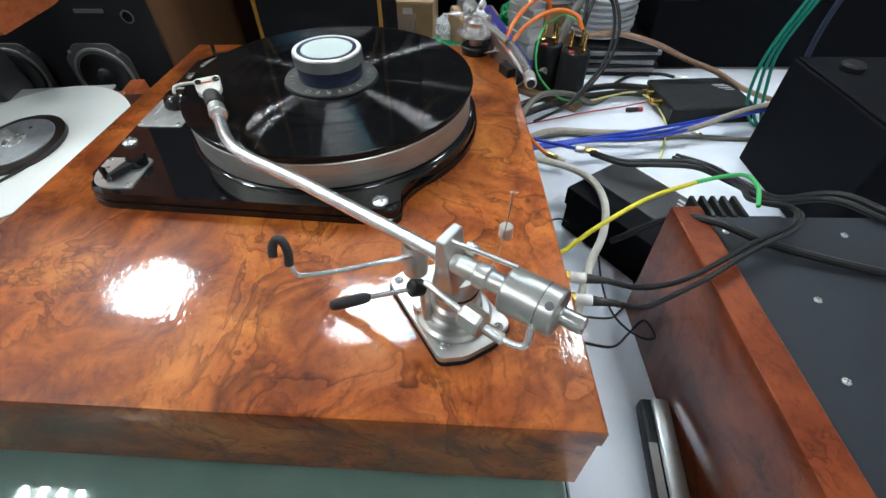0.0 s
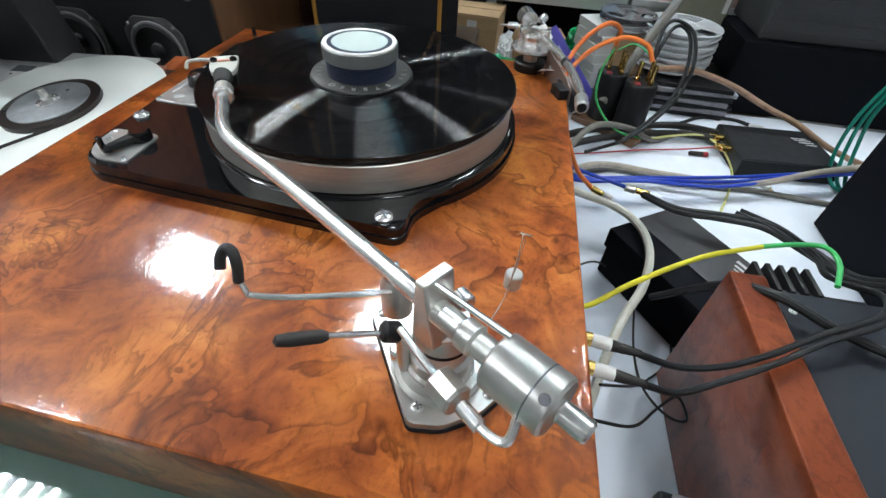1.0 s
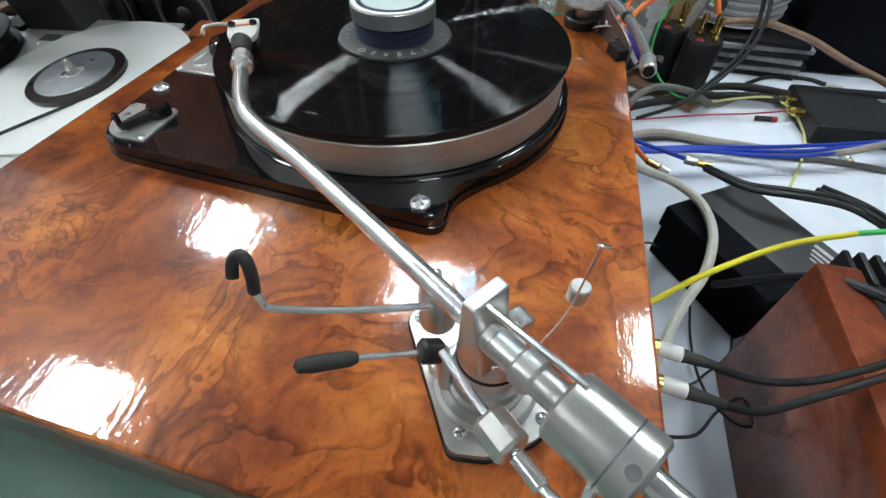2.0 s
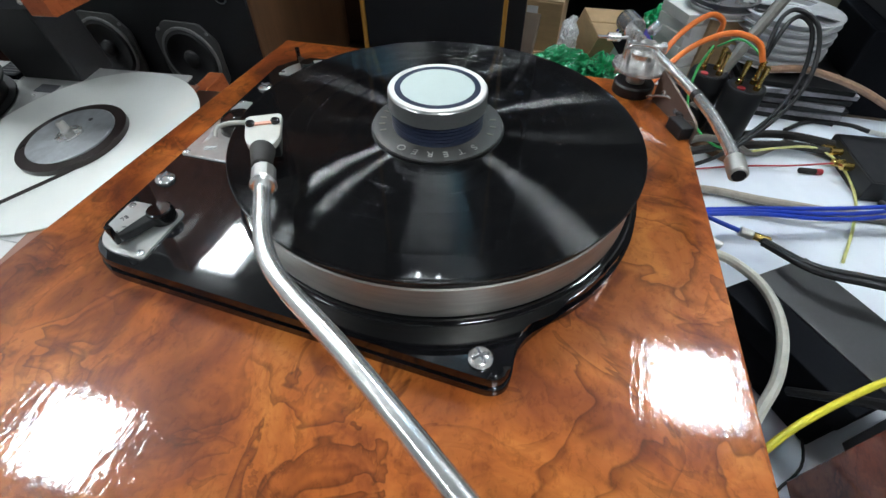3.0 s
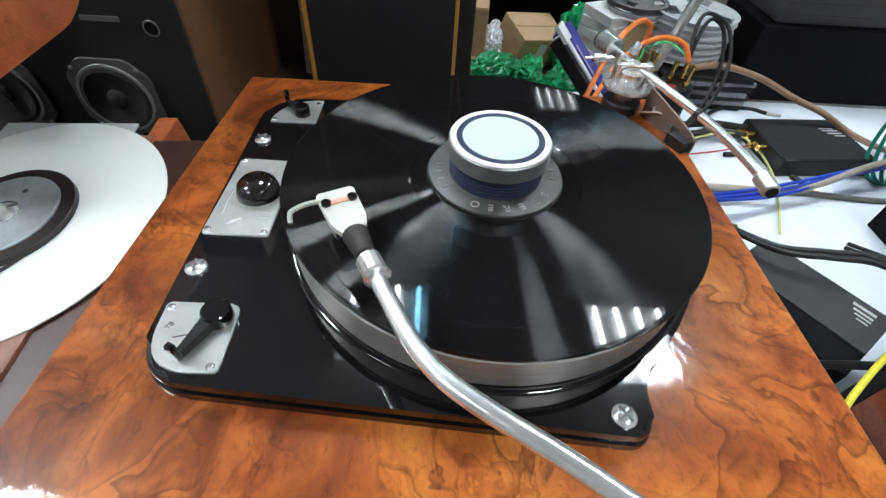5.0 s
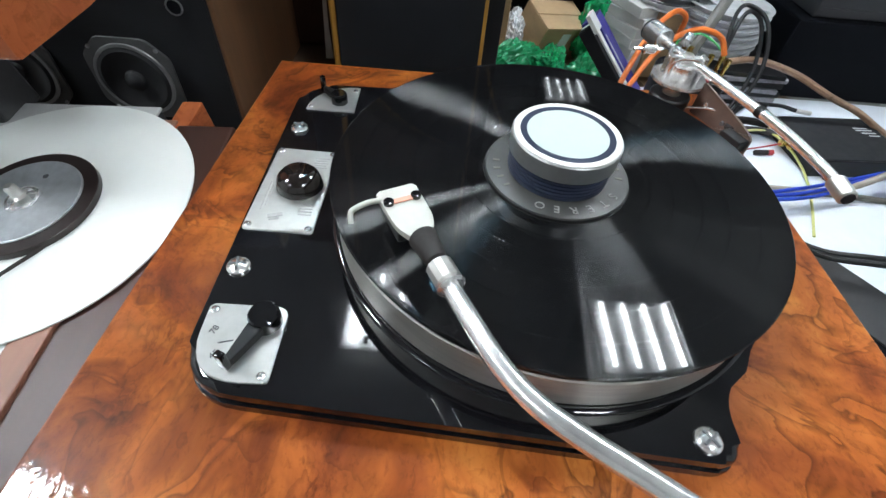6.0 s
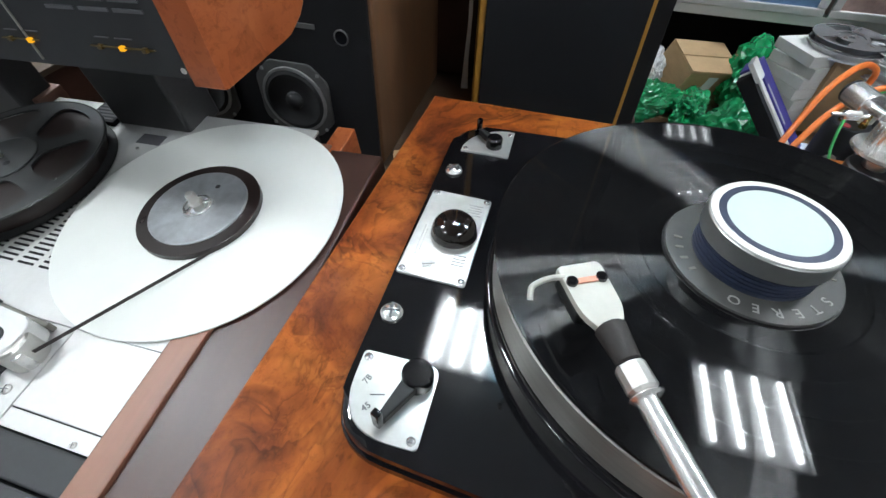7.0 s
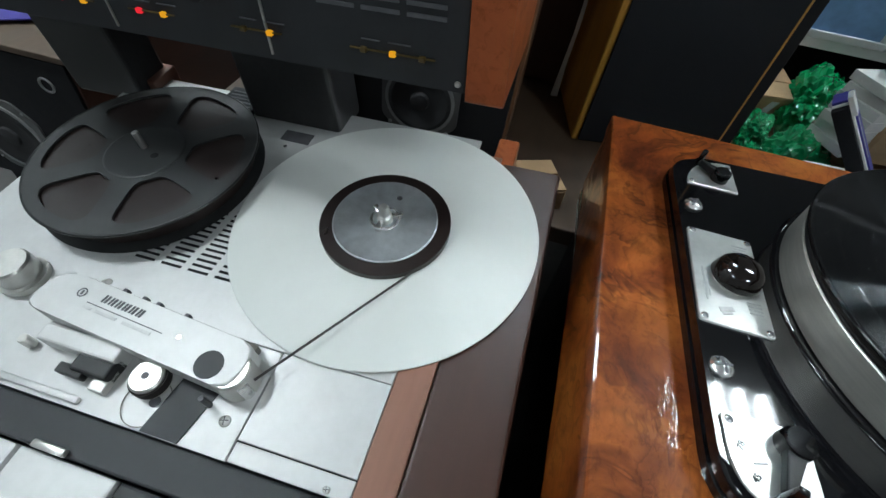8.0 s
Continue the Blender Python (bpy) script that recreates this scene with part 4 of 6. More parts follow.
bars([(-0.058, 0.0050, 0.0016, 0.0040, 0), (-0.012, -0.0002, 0.072, 0.0007, 0)], INK, cov, "print", 0.027)
bars([(-0.044, -0.0040, 0.008, 0.0022, 0), (-0.026, -0.0040, 0.020, 0.0024, 0), (0.003, -0.0040, 0.026, 0.0024, 0)], PALEINK, cov, "print", 0.027)
part("cover_screw", disc(0.0022, 0.0268, 0.0273, 14, 0.0002, pose(0.037, 0.002, 0)), CHROME, cov)
part("cover_end", lathe([(0, 0.0), (0.0155, 0.0), (0.0155, 0.024), (0.014, 0.0255), (0, 0.0255)], 28, pose(0.0845, -0.004, 0)), SATIN, cov, "rounded metal end")
part("cover_back", boxbm(-0.085, 0.085, 0.0178, 0.0225, 0.0, 0.010, 0.001), GREYCABLE, cov)
for k, x in enumerate((-0.042, -0.022, -0.008, 0.02)):
    part("rear_stud", boxbm(x - 0.002, x + 0.002, 0.019, 0.024, 0.008, 0.0135, 0.0005), INK, cov)
part("rear_pin", rod((-0.072, 0.022, 0.006), (-0.060, 0.024, 0.014), 0.0026, 10), WHITECARD, cov)
# tape heads, pinch roller and guides
part("head_block", rbox(-0.655, -0.585, -0.146, -0.132, 0.0, 0.017, 0.002), DECK, rec)
part("tape_head", rbox(-0.617, -0.585, -0.158, -0.140, 0.0, 0.013, 0.002), BLACK, rec, "black tape head")
part("head_lever", rbox(-0.628, -0.606, -0.162, -0.154, 0.002, 0.010, 0.001), BLACK, rec)
part("head_lever", rbox(-0.598, -0.585, -0.166, -0.148, 0.0, 0.007, 0.001), SATIN, rec)
rol = part("pinch_roller", lathe([(0, 0), (0.0125, 0), (0.0125, 0.013), (0.011, 0.0145), (0, 0.0145)], 28, pose(rx(-0.5575), ry(-0.147), 0)), SATIN, rec, "pale pinch roller with a dark tyre")
part("roller_tyre", ringbody(0.0118, 0.0138, 0.003, 0.0115, 28, pose(rx(-0.5575), ry(-0.147), 0)), RUBBER, rol)
part("roller_screw", disc(0.0028, 0.0143, 0.0150, 14, 0.0002, pose(rx(-0.5575), ry(-0.147), 0)), INK, rol)
part("roller_slot", ringbody(0.0172, 0.0179, 0.0, 0.0006, 36, pose(rx(-0.554), ry(-0.161), 0)), GREYCABLE, rec)
part("capstan_hole", disc(0.0042, 0.0, 0.0006, 16, 0.0002, pose(rx(-0.5485), ry(-0.159), 0)), INK, rec)
part("dark_guide_strip", prism([(rx(x), ry(y)) for x, y in ((-0.546, -0.1795), (-0.516, -0.1795), (-0.5055, -0.132), (-0.538, -0.132))], -0.0005, 0.0008), GRAPHITE, rec, "dark grey inset strip")
part("capstan", rod((rx(-0.509), ry(-0.150), 0), (rx(-0.509), ry(-0.150), 0.016), 0.0022, 12), INK, rec)
screw(rec, rx(-0.4925), ry(-0.1565), 0.0, 0.0042, 15, SATIN, "deck_screw")
screw(rec, rx(-0.405), ry(-0.176), 0.0, 0.0025, 15, SATIN, "deck_screw")
part("idler", rod((rx(-0.487), ry(-0.134), 0.0), (rx(-0.487), ry(-0.134), 0.020), 0.0052, 18), CHROME, rec, "chrome tape guide")
part("tension_knob", lathe([(0, 0), (0.019, 0), (0.0195, 0.002), (0.0195, 0.006), (0.016, 0.007), (0.016, 0.022), (0.0145, 0.024), (0, 0.0245)], 32, pose(rx(-0.722), ry(-0.100), 0)), SATIN, rec, "round satin metal guide roller")
part("guide_post", rod((rx(-0.668), ry(-0.148), 0), (rx(-0.668), ry(-0.148), 0.012), 0.004, 14), SATIN, rec)
part("guide_rail", rbox(-0.682, -0.60, -0.177, -0.172, 0.0, 0.004, 0.001), DECK, rec)
# front control strip
part("front_strip", rbox(-0.83, -0.388, -0.2085, -0.1803, -0.0505, -0.005, 0.002), GRAPHITE, rec, "dark grey front strip")
part("front_apron", prism([(rx(x), ry(y)) for x, y in ((-0.83, -0.36), (-0.388, -0.36), (-0.388, -0.2095), (-0.83, -0.2095))], -0.05, -0.018, 0.002, 2), CHARCOAL, rec, "dark control panel")
for k in range(5):
    kx = -0.79 + 0.083 * k
    part("control_key", rbox(kx, kx + 0.080, -0.285, -0.2100, -0.018, -0.0075, 0.002), DECK if k < 3 else GRAPHITE, rec, "pale control key" if k < 3 else "")
part("slider_key", rbox(-0.612, -0.585, -0.2090, -0.2035, -0.005, 0.0005, 0.0015), SATIN, rec)
# meter bridge over the deck
bridge = part("meter_bridge", prism([(0, 0), (0.55, 0), (0.55, 0.14), (0, 0.14)], 0, 0.20, 0.002, 2), GRAPHITE, rec, "dark grey meter bridge above the deck")
# its bottom front edge runs level with the deck's width
BM = Matrix.Translation((0.068 - 0.55, 0.017, 0.146)) @ pose(0, 0, 0, -4, 0, 0)
bridge.matrix_basis = BM
cheek = prism(rounded([(-0.002, -0.006), (0.143, -0.006), (0.143, 0.22), (-0.002, 0.22)], [0.003, 0.060, 0.003, 0.003], 8), 0.551, 0.578, 0.002, 2)
bmesh.ops.transform(cheek, matrix=Matrix(((0, 0, 1, 0), (1, 0, 0, 0), (0, 1, 0, 0), (0, 0, 0, 1))), verts=cheek.verts[:])
part("bridge_cheek", cheek, CHEEKWOOD, bridge, "brown wooden end cheek")
for k in range(4):
    part("seam", boxbm(0.134 * k + 0.002, 0.134 * k + 0.0035, -0.0012, 0.001, 0.004, 0.2), SATIN, bridge, "", 0)
for k, (bx0, keys) in enumerate(((0.478, "DAD"), (0.386, "DA"), (0.299, "RA"), (0.228, "RA"))):
    part("key_rail", boxbm(bx0 - 0.010, bx0 + 0.021 * len(keys) - 0.012, -0.0016, 0.0005, 0.0198, 0.0206), LEDDIM, bridge, "", 0)
    for i, kk in enumerate(keys):
        mat = {"D": LEDDIM, "A": LEDAMBER, "R": LEDRED}[kk]
        part("indicator_key", boxbm(bx0 - 0.0022 + 0.0210 * i, bx0 + 0.0022 + 0.0210 * i, -0.003, 0.0005, 0.0182, 0.0218, 0.0006), mat, bridge, {"D": "unlit amber key", "A": "lit amber key", "R": "lit red key"}[kk])
    t = part("key_print", boxbm(bx0 - 0.001, bx0 + 0.012, -0.0012, 0.0, 0.0268, 0.0275), INK, bridge, "", 0)
    part("key_print", boxbm(bx0 + 0.018, bx0 + 0.034, -0.0012, 0.0, 0.0268, 0.0275), INK, bridge, "", 0)
for r in range(3):
    for cidx in range(3):
        part("vent", boxbm(0.448 + 0.031 * cidx, 0.474 + 0.031 * cidx, -0.0012, 0.0005, 0.046 + 0.007 * r, 0.0485 + 0.007 * r), INK, bridge, "", 0)
for x in (0.36, 0.225, 0.12):
    part("bridge_knob", lathe([(0, 0), (0.009, 0), (0.0085, 0.010), (0, 0.011)], 18, pose(x, 0, 0.045, 90)), BLACK, bridge)
    part("bridge_lamp", disc(0.0018, 0, 0.0012, 10, 0.0002, pose(x - 0.012, 0, 0.042, 90)), LEDWHITE, bridge)
part("bridge_screw", lathe([(0, 0), (0.0025, 0), (0.002, 0.001), (0, 0.0012)], 10, pose(0.545, 0, 0.006, 90)), SATIN, bridge)
part("bridge_pillar", rbox(-0.655, -0.545, 0.158, 0.215, -0.01, 0.125, 0.004), LIDGREY, rec, "dark pillar carrying the bridge")
part("bridge_pillar", rbox(-0.90, -0.80, 0.150, 0.20, -0.01, 0.125, 0.004), LIDGREY, rec, "dark pillar carrying the bridge")

# ---- reels on the recorder ----
platter = thing("tape_platter", "large white disc with hub and brown tape on the recorder", "tape reel", RM @ pose(rx(-0.446), ry(0.0435), 0.0015))
part("disc", lathe([(0, 0.0), (0.1425, 0.0), (0.1435, 0.0005), (0.1435, 0.0018), (0.1425, 0.0023), (0, 0.0023)], 128), WHITEPLATE, platter, "plain white enamelled disc")
part("tape_pack", lathe([(0.03, 0.0024), (0.0612, 0.0024), (0.0612, 0.0082), (0.0608, 0.0086), (0.03, 0.0086)], 72), TAPEBROWN, platter, "dark brown wound tape")
part("hub", lathe([(0, 0.0084), (0.0482, 0.0084), (0.0490, 0.0092), (0.0490, 0.0102), (0.0478, 0.0110), (0.046, 0.0104), (0, 0.0104)], 64), ZINC, platter, "zinc hub plate")
part("hub_hole", disc(0.0028, 0.0103, 0.0107, 14, 0.0002, pose(0.004, 0.029, 0)), INK, platter)
sh = part("spindle", lathe([(0, 0.010), (0.0075, 0.010), (0.0075, 0.016), (0.005, 0.018), (0.005, 0.026), (0.0035, 0.0285), (0, 0.029)], 20), SATIN, platter, "pale metal spindle")
part("retainer_ring", ringbody(0.0115, 0.0145, 0.0105, 0.0128, 32), CHROME, platter)
for k in range(3):
    part("retainer_arm", boxbm(0.006, 0.0165, -0.0024, 0.0024, 0.0108, 0.0165, 0.0008, m=pose(0, 0, 0, 0, 0, 25 + 120 * k)), CHROME, platter)
tape = thing("magnetic_tape", "thin brown tape running from hub to guide", "tape", RM)
d0, d1 = Vector((rx(-0.402), ry(0.003), 0.005)), Vector((rx(-0.4835), ry(-0.130), 0.013))
dd = (d1 - d0).normalized()
tb = bmesh.new()
box(tb, -0.0001, 0.0001, 0, (d1 - d0).length, -0.0019, 0.0019, m=Matrix.Translation(d0) @ dd.to_track_quat("Y", "Z").to_matrix().to_4x4())
part("ribbon", tb, TAPEBROWN, tape, "", 0)

reel = thing("tape_reel", "dark smoke-grey plastic reel with six windows on the recorder", "tape reel", RM @ pose(rx(-0.698), ry(0.045), 0.004) @ Matrix.Scale(0.95, 4))


def flange(z, t=0.0022, outer=0.1135, web=0.011):
    """A reel side with six round-cornered windows, built sector by sector."""
    bm = bmesh.new()
    rc, hr, n = 0.0735, 0.0275, 56
    for s in range(6):
        rings = {}
        for k in range(n):
            q = 2 * math.pi * (k + 0.5) / n + math.pi / 4 - math.pi / n
            c, d = math.cos(q), math.sin(q)
            sq = 1 / max(abs(c), abs(d))
            su = (abs(c) ** 4.5 + abs(d) ** 4.5) ** (-1 / 4.5)
            y = d * sq
            ro = rc + (outer - rc) * y if y > 0 else rc + (rc - 0.006) * y
            ri = rc + hr * d * su
            for level in (0, 1):
                for key, r, a in (("o", ro, c * sq * 30), ("i", ri, c * su * (30 - math.degrees(web / ri)))):
                    w = radians(a + 60 * s + 12)
                    rings[key, level, k] = bm.verts.new((r * math.cos(w), r * math.sin(w), z + t * level))
        for k in range(n):
            m = (k + 1) % n
            bm.faces.new((rings["o", 1, k], rings["o", 1, m], rings["i", 1, m], rings["i", 1, k]))
            bm.faces.new((rings["o", 0, k], rings["i", 0, k], rings["i", 0, m], rings["o", 0, m]))
            bm.faces.new((rings["i", 0, k], rings["i", 1, k], rings["i", 1, m], rings["i", 0, m]))
    bmesh.ops.remove_doubles(bm, verts=bm.verts[:], dist=0.00005)
    return bm


part("lower_flange", flange(0.0), REELGREY, reel)
part("upper_flange", flange(0.0235), REELGREY, reel, "smoke-grey flange with six windows")
part("rim_bead", lathe([(0.1125, 0.0232), (0.1145, 0.0238), (0.1148, 0.025), (0.1138, 0.0262), (0.1122, 0.0258), (0.1125, 0.0232)], 96), REELGREY, reel)
part("wound_tape", ringbody(0.03, 0.1035, 0.0026, 0.0222, 72), TAPEBROWN, reel)
part("hub_dome", lathe([(0, 0.0257), (0.040, 0.0257), (0.0405, 0.0262), (0.039, 0.0266), (0.037, 0.0262), (0.012, 0.0263), (0, 0.0263)], 48), REELGREY, reel)
part("spindle", rod((-0.004, 0.004, 0.026), (-0.004, 0.004, 0.046), 0.0034, 14), SATIN, reel, "pale metal spindle")
part("hub_hole", disc(0.004, 0.0262, 0.0266, 14, 0.0002, pose(0.014, -0.004, 0)), MATTBLACK, reel)

# ---- benches and speakers behind ----
bench = thing("back_bench", "worn brown wooden bench behind the machines", "bench", pose(-0.55, 0.6, FLOOR))
part("top", boxbm(-0.30, 0.58, -0.36, 0.5, 0.735, 0.765, 0.003), BENCHWOOD, bench)
for x in (-0.26, 0.53):
    part("leg", boxbm(x - 0.03, x + 0.03, -0.33, 0.47, 0, 0.7345, 0.003), BENCHWOOD, bench)
part("back_panel", boxbm(-0.30, 0.58, 0.47, 0.5, 0.7655, 2.2, 0.003), MATTBLACK, bench, "matt black back panel")
rstand = thing("recorder_stand", "dark wheeled cabinet under the tape recorder", "stand", pose(-0.66, -0.06, FLOOR))
part("cabinet", boxbm(-0.17, 0.28, -0.18, 0.20, 0.0, 0.66, 0.006), MATTBLACK, rstand)
BT = FLOOR + 0.765


def driver(parent, x, z, r, y):
    """A cone driver in a chamfered metal frame."""
    m = pose(x, y, z, 90)
    sq = rounded([(r * 1.1, r * 0.62), (r * 0.62, r * 1.1), (-r * 0.62, r * 1.1), (-r * 1.1, r * 0.62), (-r * 1.1, -r * 0.62), (-r * 0.62, -r * 1.1), (r * 0.62, -r * 1.1), (r * 1.1, -r * 0.62)], [r * 0.12] * 8, 3)
    bm = prism(sq, 0.0, 0.004, 0.001, 2)
    bmesh.ops.transform(bm, matrix=m, verts=bm.verts[:])
    d = part("driver_frame", bm, DRIVERCAST, parent, "chamfered grey cast driver frame")
    part("driver_ring", ringbody(r * 0.90, r * 0.985, 0.004, 0.0075, 56, m), DRIVERRIM, d, "grey metal ring")
    part("cone", lathe([(0, 0.0045), (r * 0.30, 0.0045), (r * 0.62, 0.0055), (r * 0.68, 0.0072), (r * 0.80, 0.0088), (r * 0.90, 0.0068)], 48, m), CONE, d, "black paper cone")
    part("dust_cap", lathe([(r * 0.27, 0.0046), (r * 0.24, 0.0095), (r * 0.14, 0.0125), (0, 0.0135)], 32, m), CONE, d)
    for sx, sz in ((1, 1), (1, -1), (-1, 1), (-1, -1)):
        part("driver_bolt", lathe([(0, 0.004), (0.0028, 0.004), (0.0024, 0.006), (0, 0.0065)], 12, m @ pose(sx * r * 0.84, sz * r * 0.84, 0)), DRIVERRIM, d)


spk = thing("loudspeaker", "black-fronted loudspeaker with walnut sides behind the recorder", "loudspeaker", pose(-0.555, 0.330, BT))
part("cabinet", boxbm(-0.21, 0.189, 0.0, 0.32, 0.0, 0.66, 0.003), BROWNWOOD, spk, "brown wood veneer cabinet")
part("baffle", boxbm(-0.20, 0.184, -0.006, 0.004, 0.01, 0.65, 0.001), MATTBLACK, spk, "matt black front")
driver(spk, 0.060, 0.095, 0.051, -0.006)
driver(spk, -0.098, 0.095, 0.051, -0.006)
part("port_ring", ringbody(0.0085, 0.0105, 0.0, 0.002, 24, pose(0.146, -0.006, 0.194, 90)), DRIVERCAST, spk)
part("port", disc(0.0085, 0.0, 0.0012, 24, 0.0002, pose(0.146, -0.006, 0.194, 90)), DEEPBLACK, spk)
part("maker_strip", boxbm(0.062, 0.110, -0.008, -0.006, 0.200, 0.206), DRIVERCAST, spk, "", 0)
part("maker_strip", boxbm(-0.02, 0.01, -0.008, -0.006, 0.208, 0.213), ORANGECABLE, spk, "", 0)

spk2 = thing("loudspeaker", "tall loudspeaker with black cloth grille and amber wood edges", "loudspeaker", pose(-0.258, 0.474, BT, 0, 0, 10.7))
part("cabinet", boxbm(0.0, 0.251, 0.0, 0.30, 0.0, 0.95, 0.003), AMBERWOOD, spk2, "amber wood cabinet")
part("grille", boxbm(0.010, 0.243, -0.006, -0.0005, 0.004, 0.946, 0.002), GRILLECLOTH, spk2, "black cloth grille")
part("side_band", boxbm(0.2515, 0.284, 0.02, 0.30, 0.0, 0.95, 0.002), MATTBLACK, spk2)

strip = thing("paper_strip", "narrow beige paper strip standing between the loudspeakers", "paper", pose(-0.299, 0.610, BT + 0.001, 90, 0, 8))
part("sheet", prism([(-0.008, 0), (0.006, 0), (0.004, 0.06), (0.006, 0.14), (0.002, 0.30), (-0.001, 0.30), (-0.001, 0.12), (-0.005, 0.05)], -0.0006, 0.0006), WHITECARD, strip, "", 0)
spk3 = thing("loudspeaker", "black loudspeaker with brown wooden top, papers lying on it", "loudspeaker", pose(-1.36, 0.36, -0.55))
part("cabinet", boxbm(-0.25, 0.205, 0.0, 0.5, 0.0, 0.345, 0.003), DARKWOOD, spk3)
part("baffle", boxbm(-0.245, 0.20, -0.006, 0.002, 0.005, 0.34, 0.001), MATTBLACK, spk3)
part("top_board", boxbm(-0.27, 0.215, -0.012, 0.5, 0.3455, 0.358, 0.002), BENCHWOOD, spk3, "worn brown wooden top")
driver(spk3, -0.04, 0.13, 0.085, -0.006)
part("port_ring", ringbody(0.012, 0.016, 0.0, 0.003, 24, pose(0.14, -0.006, 0.29, 90)), DRIVERRIM, spk3)
sp_st = thing("speaker_stand", "plain dark stand under the black loudspeaker", "stand", pose(-1.38, 0.6, FLOOR))
part("block", boxbm(-0.2, 0.2, -0.2, 0.2, 0, 0.3995, 0.004), MATTBLACK, sp_st)
for k, (mt, ang) in enumerate(((WHITECARD, 12), (PURPLE, 20), (WHITECARD, 26), (PURPLE, 33))):
    p = thing("paper_sheet", "purple and white printed sheets lying on the loudspeaker", "papers", pose(-1.38 + 0.02 * k, 0.52, -0.1915 + 0.0022 * k, 0, 0, ang), "loose papers")
    part("sheet", boxbm(-0.12, 0.12, -0.09, 0.09, 0, 0.002), mt, p, "", 0)

cab = thing("dark_cabinet", "tall dark brown wooden cabinet between the loudspeakers", "cabinet", pose(-0.31, 0.66, BT))
part("carcass", boxbm(-0.16, 0.16, 0.0, 0.30, 0.0, 1.0, 0.003), DARKWOOD, cab)
part("door", boxbm(-0.155, 0.155, -0.012, -0.0005, 0.01, 0.99, 0.002), DARKWOOD, cab, "plain dark door")

# ---- the clutter shelf behind ----
low = thing("low_table", "low brown table for boxes and bags behind", "table", pose(0.42, 1.02, FLOOR))
part("top", boxbm(-0.42, 0.55, -0.29, 0.40, 0.52, 0.55, 0.003), BENCHWOOD, low)
for x in (-0.38, 0.50):
    part("leg", boxbm(x - 0.03, x + 0.03, -0.25, 0.36, 0, 0.5195, 0.003), BENCHWOOD, low)
LT = FLOOR + 0.55
rack = thing("drawer_rack", "white shelf rack with blue and pink see-through drawers", "shelf rack", pose(0.45, 1.05, LT))
part("shelf_board", boxbm(-0.40, 0.75, 0.0, 0.32, 0.262, 0.285, 0.002), SHELFWHITE, rack, "pale grey plastic shelf edge")
part("side_wall", boxbm(-0.40, -0.385, 0.20, 0.32, 0.0, 0.2615, 0.002), BENCHWOOD, rack)
part("side_wall", boxbm(0.735, 0.75, 0.0, 0.32, 0.0, 0.2615, 0.002), SHELFWHITE, rack)
part("back_wall", boxbm(-0.40, 0.75, 0.325, 0.34, 0.0, 0.9, 0.002), MATTBLACK, rack)
for k in range(3):
    d = part("drawer", boxbm(-0.39 + 0.38 * k, -0.02 + 0.38 * k, 0.004, 0.31, 0.2855, 0.47, 0.006), BLUEPLASTIC if k != 1 else PINKPLASTIC, rack, "blue see-through drawer" if k != 1 else "pinkish see-through drawer")
    part("drawer_frame", boxbm(-0.39 + 0.38 * k, -0.02 + 0.38 * k, -0.006, 0.003, 0.2855, 0.302, 0.002), SHELFWHITE, d)
    part("drawer_frame", boxbm(-0.39 + 0.38 * k, -0.372 + 0.38 * k, -0.006, 0.003, 0.3025, 0.47, 0.002), SHELFWHITE, d)
    part("drawer_frame", boxbm(-0.038 + 0.38 * k, -0.02 + 0.38 * k, -0.006, 0.003, 0.3025, 0.47, 0.002), SHELFWHITE, d)


def carton(x, y, z, w, d, h, rx_, ry_, rz_, label):
    t = thing("cardboard_box", label, "box", pose(x, y, z, rx_, ry_, rz_), "cardboard boxes")
    part("body", boxbm(-w / 2, w / 2, -d / 2, d / 2, 0, h, 0.0025), CARDBOARD, t)
    part("flap", boxbm(-w / 2 + 0.001, w / 2 - 0.001, -d / 2 + 0.001, -0.0015, h + 0.0003, h + 0.0028), CARDBOARD, t, "", 0)
    part("flap", boxbm(-w / 2 + 0.001, w / 2 - 0.001, 0.0015, d / 2 - 0.001, h + 0.0003, h + 0.0028), CARDBOARD, t, "", 0)
    part("tape_strip", boxbm(-0.014, 0.014, -d / 2 - 0.0006, -d / 2, h * 0.25, h * 0.9), CLEAR, t, "shiny packing tape", 0)
    return t


carton(0.075, 0.90, LT, 0.16, 0.16, 0.10, 0, 0, 6, "brown cardboard box on the low table")
carton(0.24, 0.97, LT, 0.30, 0.18, 0.075, 0, 0, -12, "flat brown cardboard box on the low table")
carton(0.19, 1.01, LT + 0.082, 0.15, 0.11, 0.115, 18, 8, 28, "small tilted brown cardboard box on other boxes")
carton(0.00, 1.00, LT, 0.17, 0.15, 0.12, 0, 0, 4, "brown cardboard box on the low table")
carton(0.012, 1.01, LT + 0.1235, 0.15, 0.14, 0.12, 0, 0, -5, "brown cardboard box stacked on another")
carton(0.46, 0.86, LT, 0.16, 0.16, 0.13, 0, 0, 15, "brown cardboard box on the low table")


carton(-0.305, 0.300, BT, 0.06, 0.07, 0.034, 0, 0, 24, "small brown cardboard box on the bench")


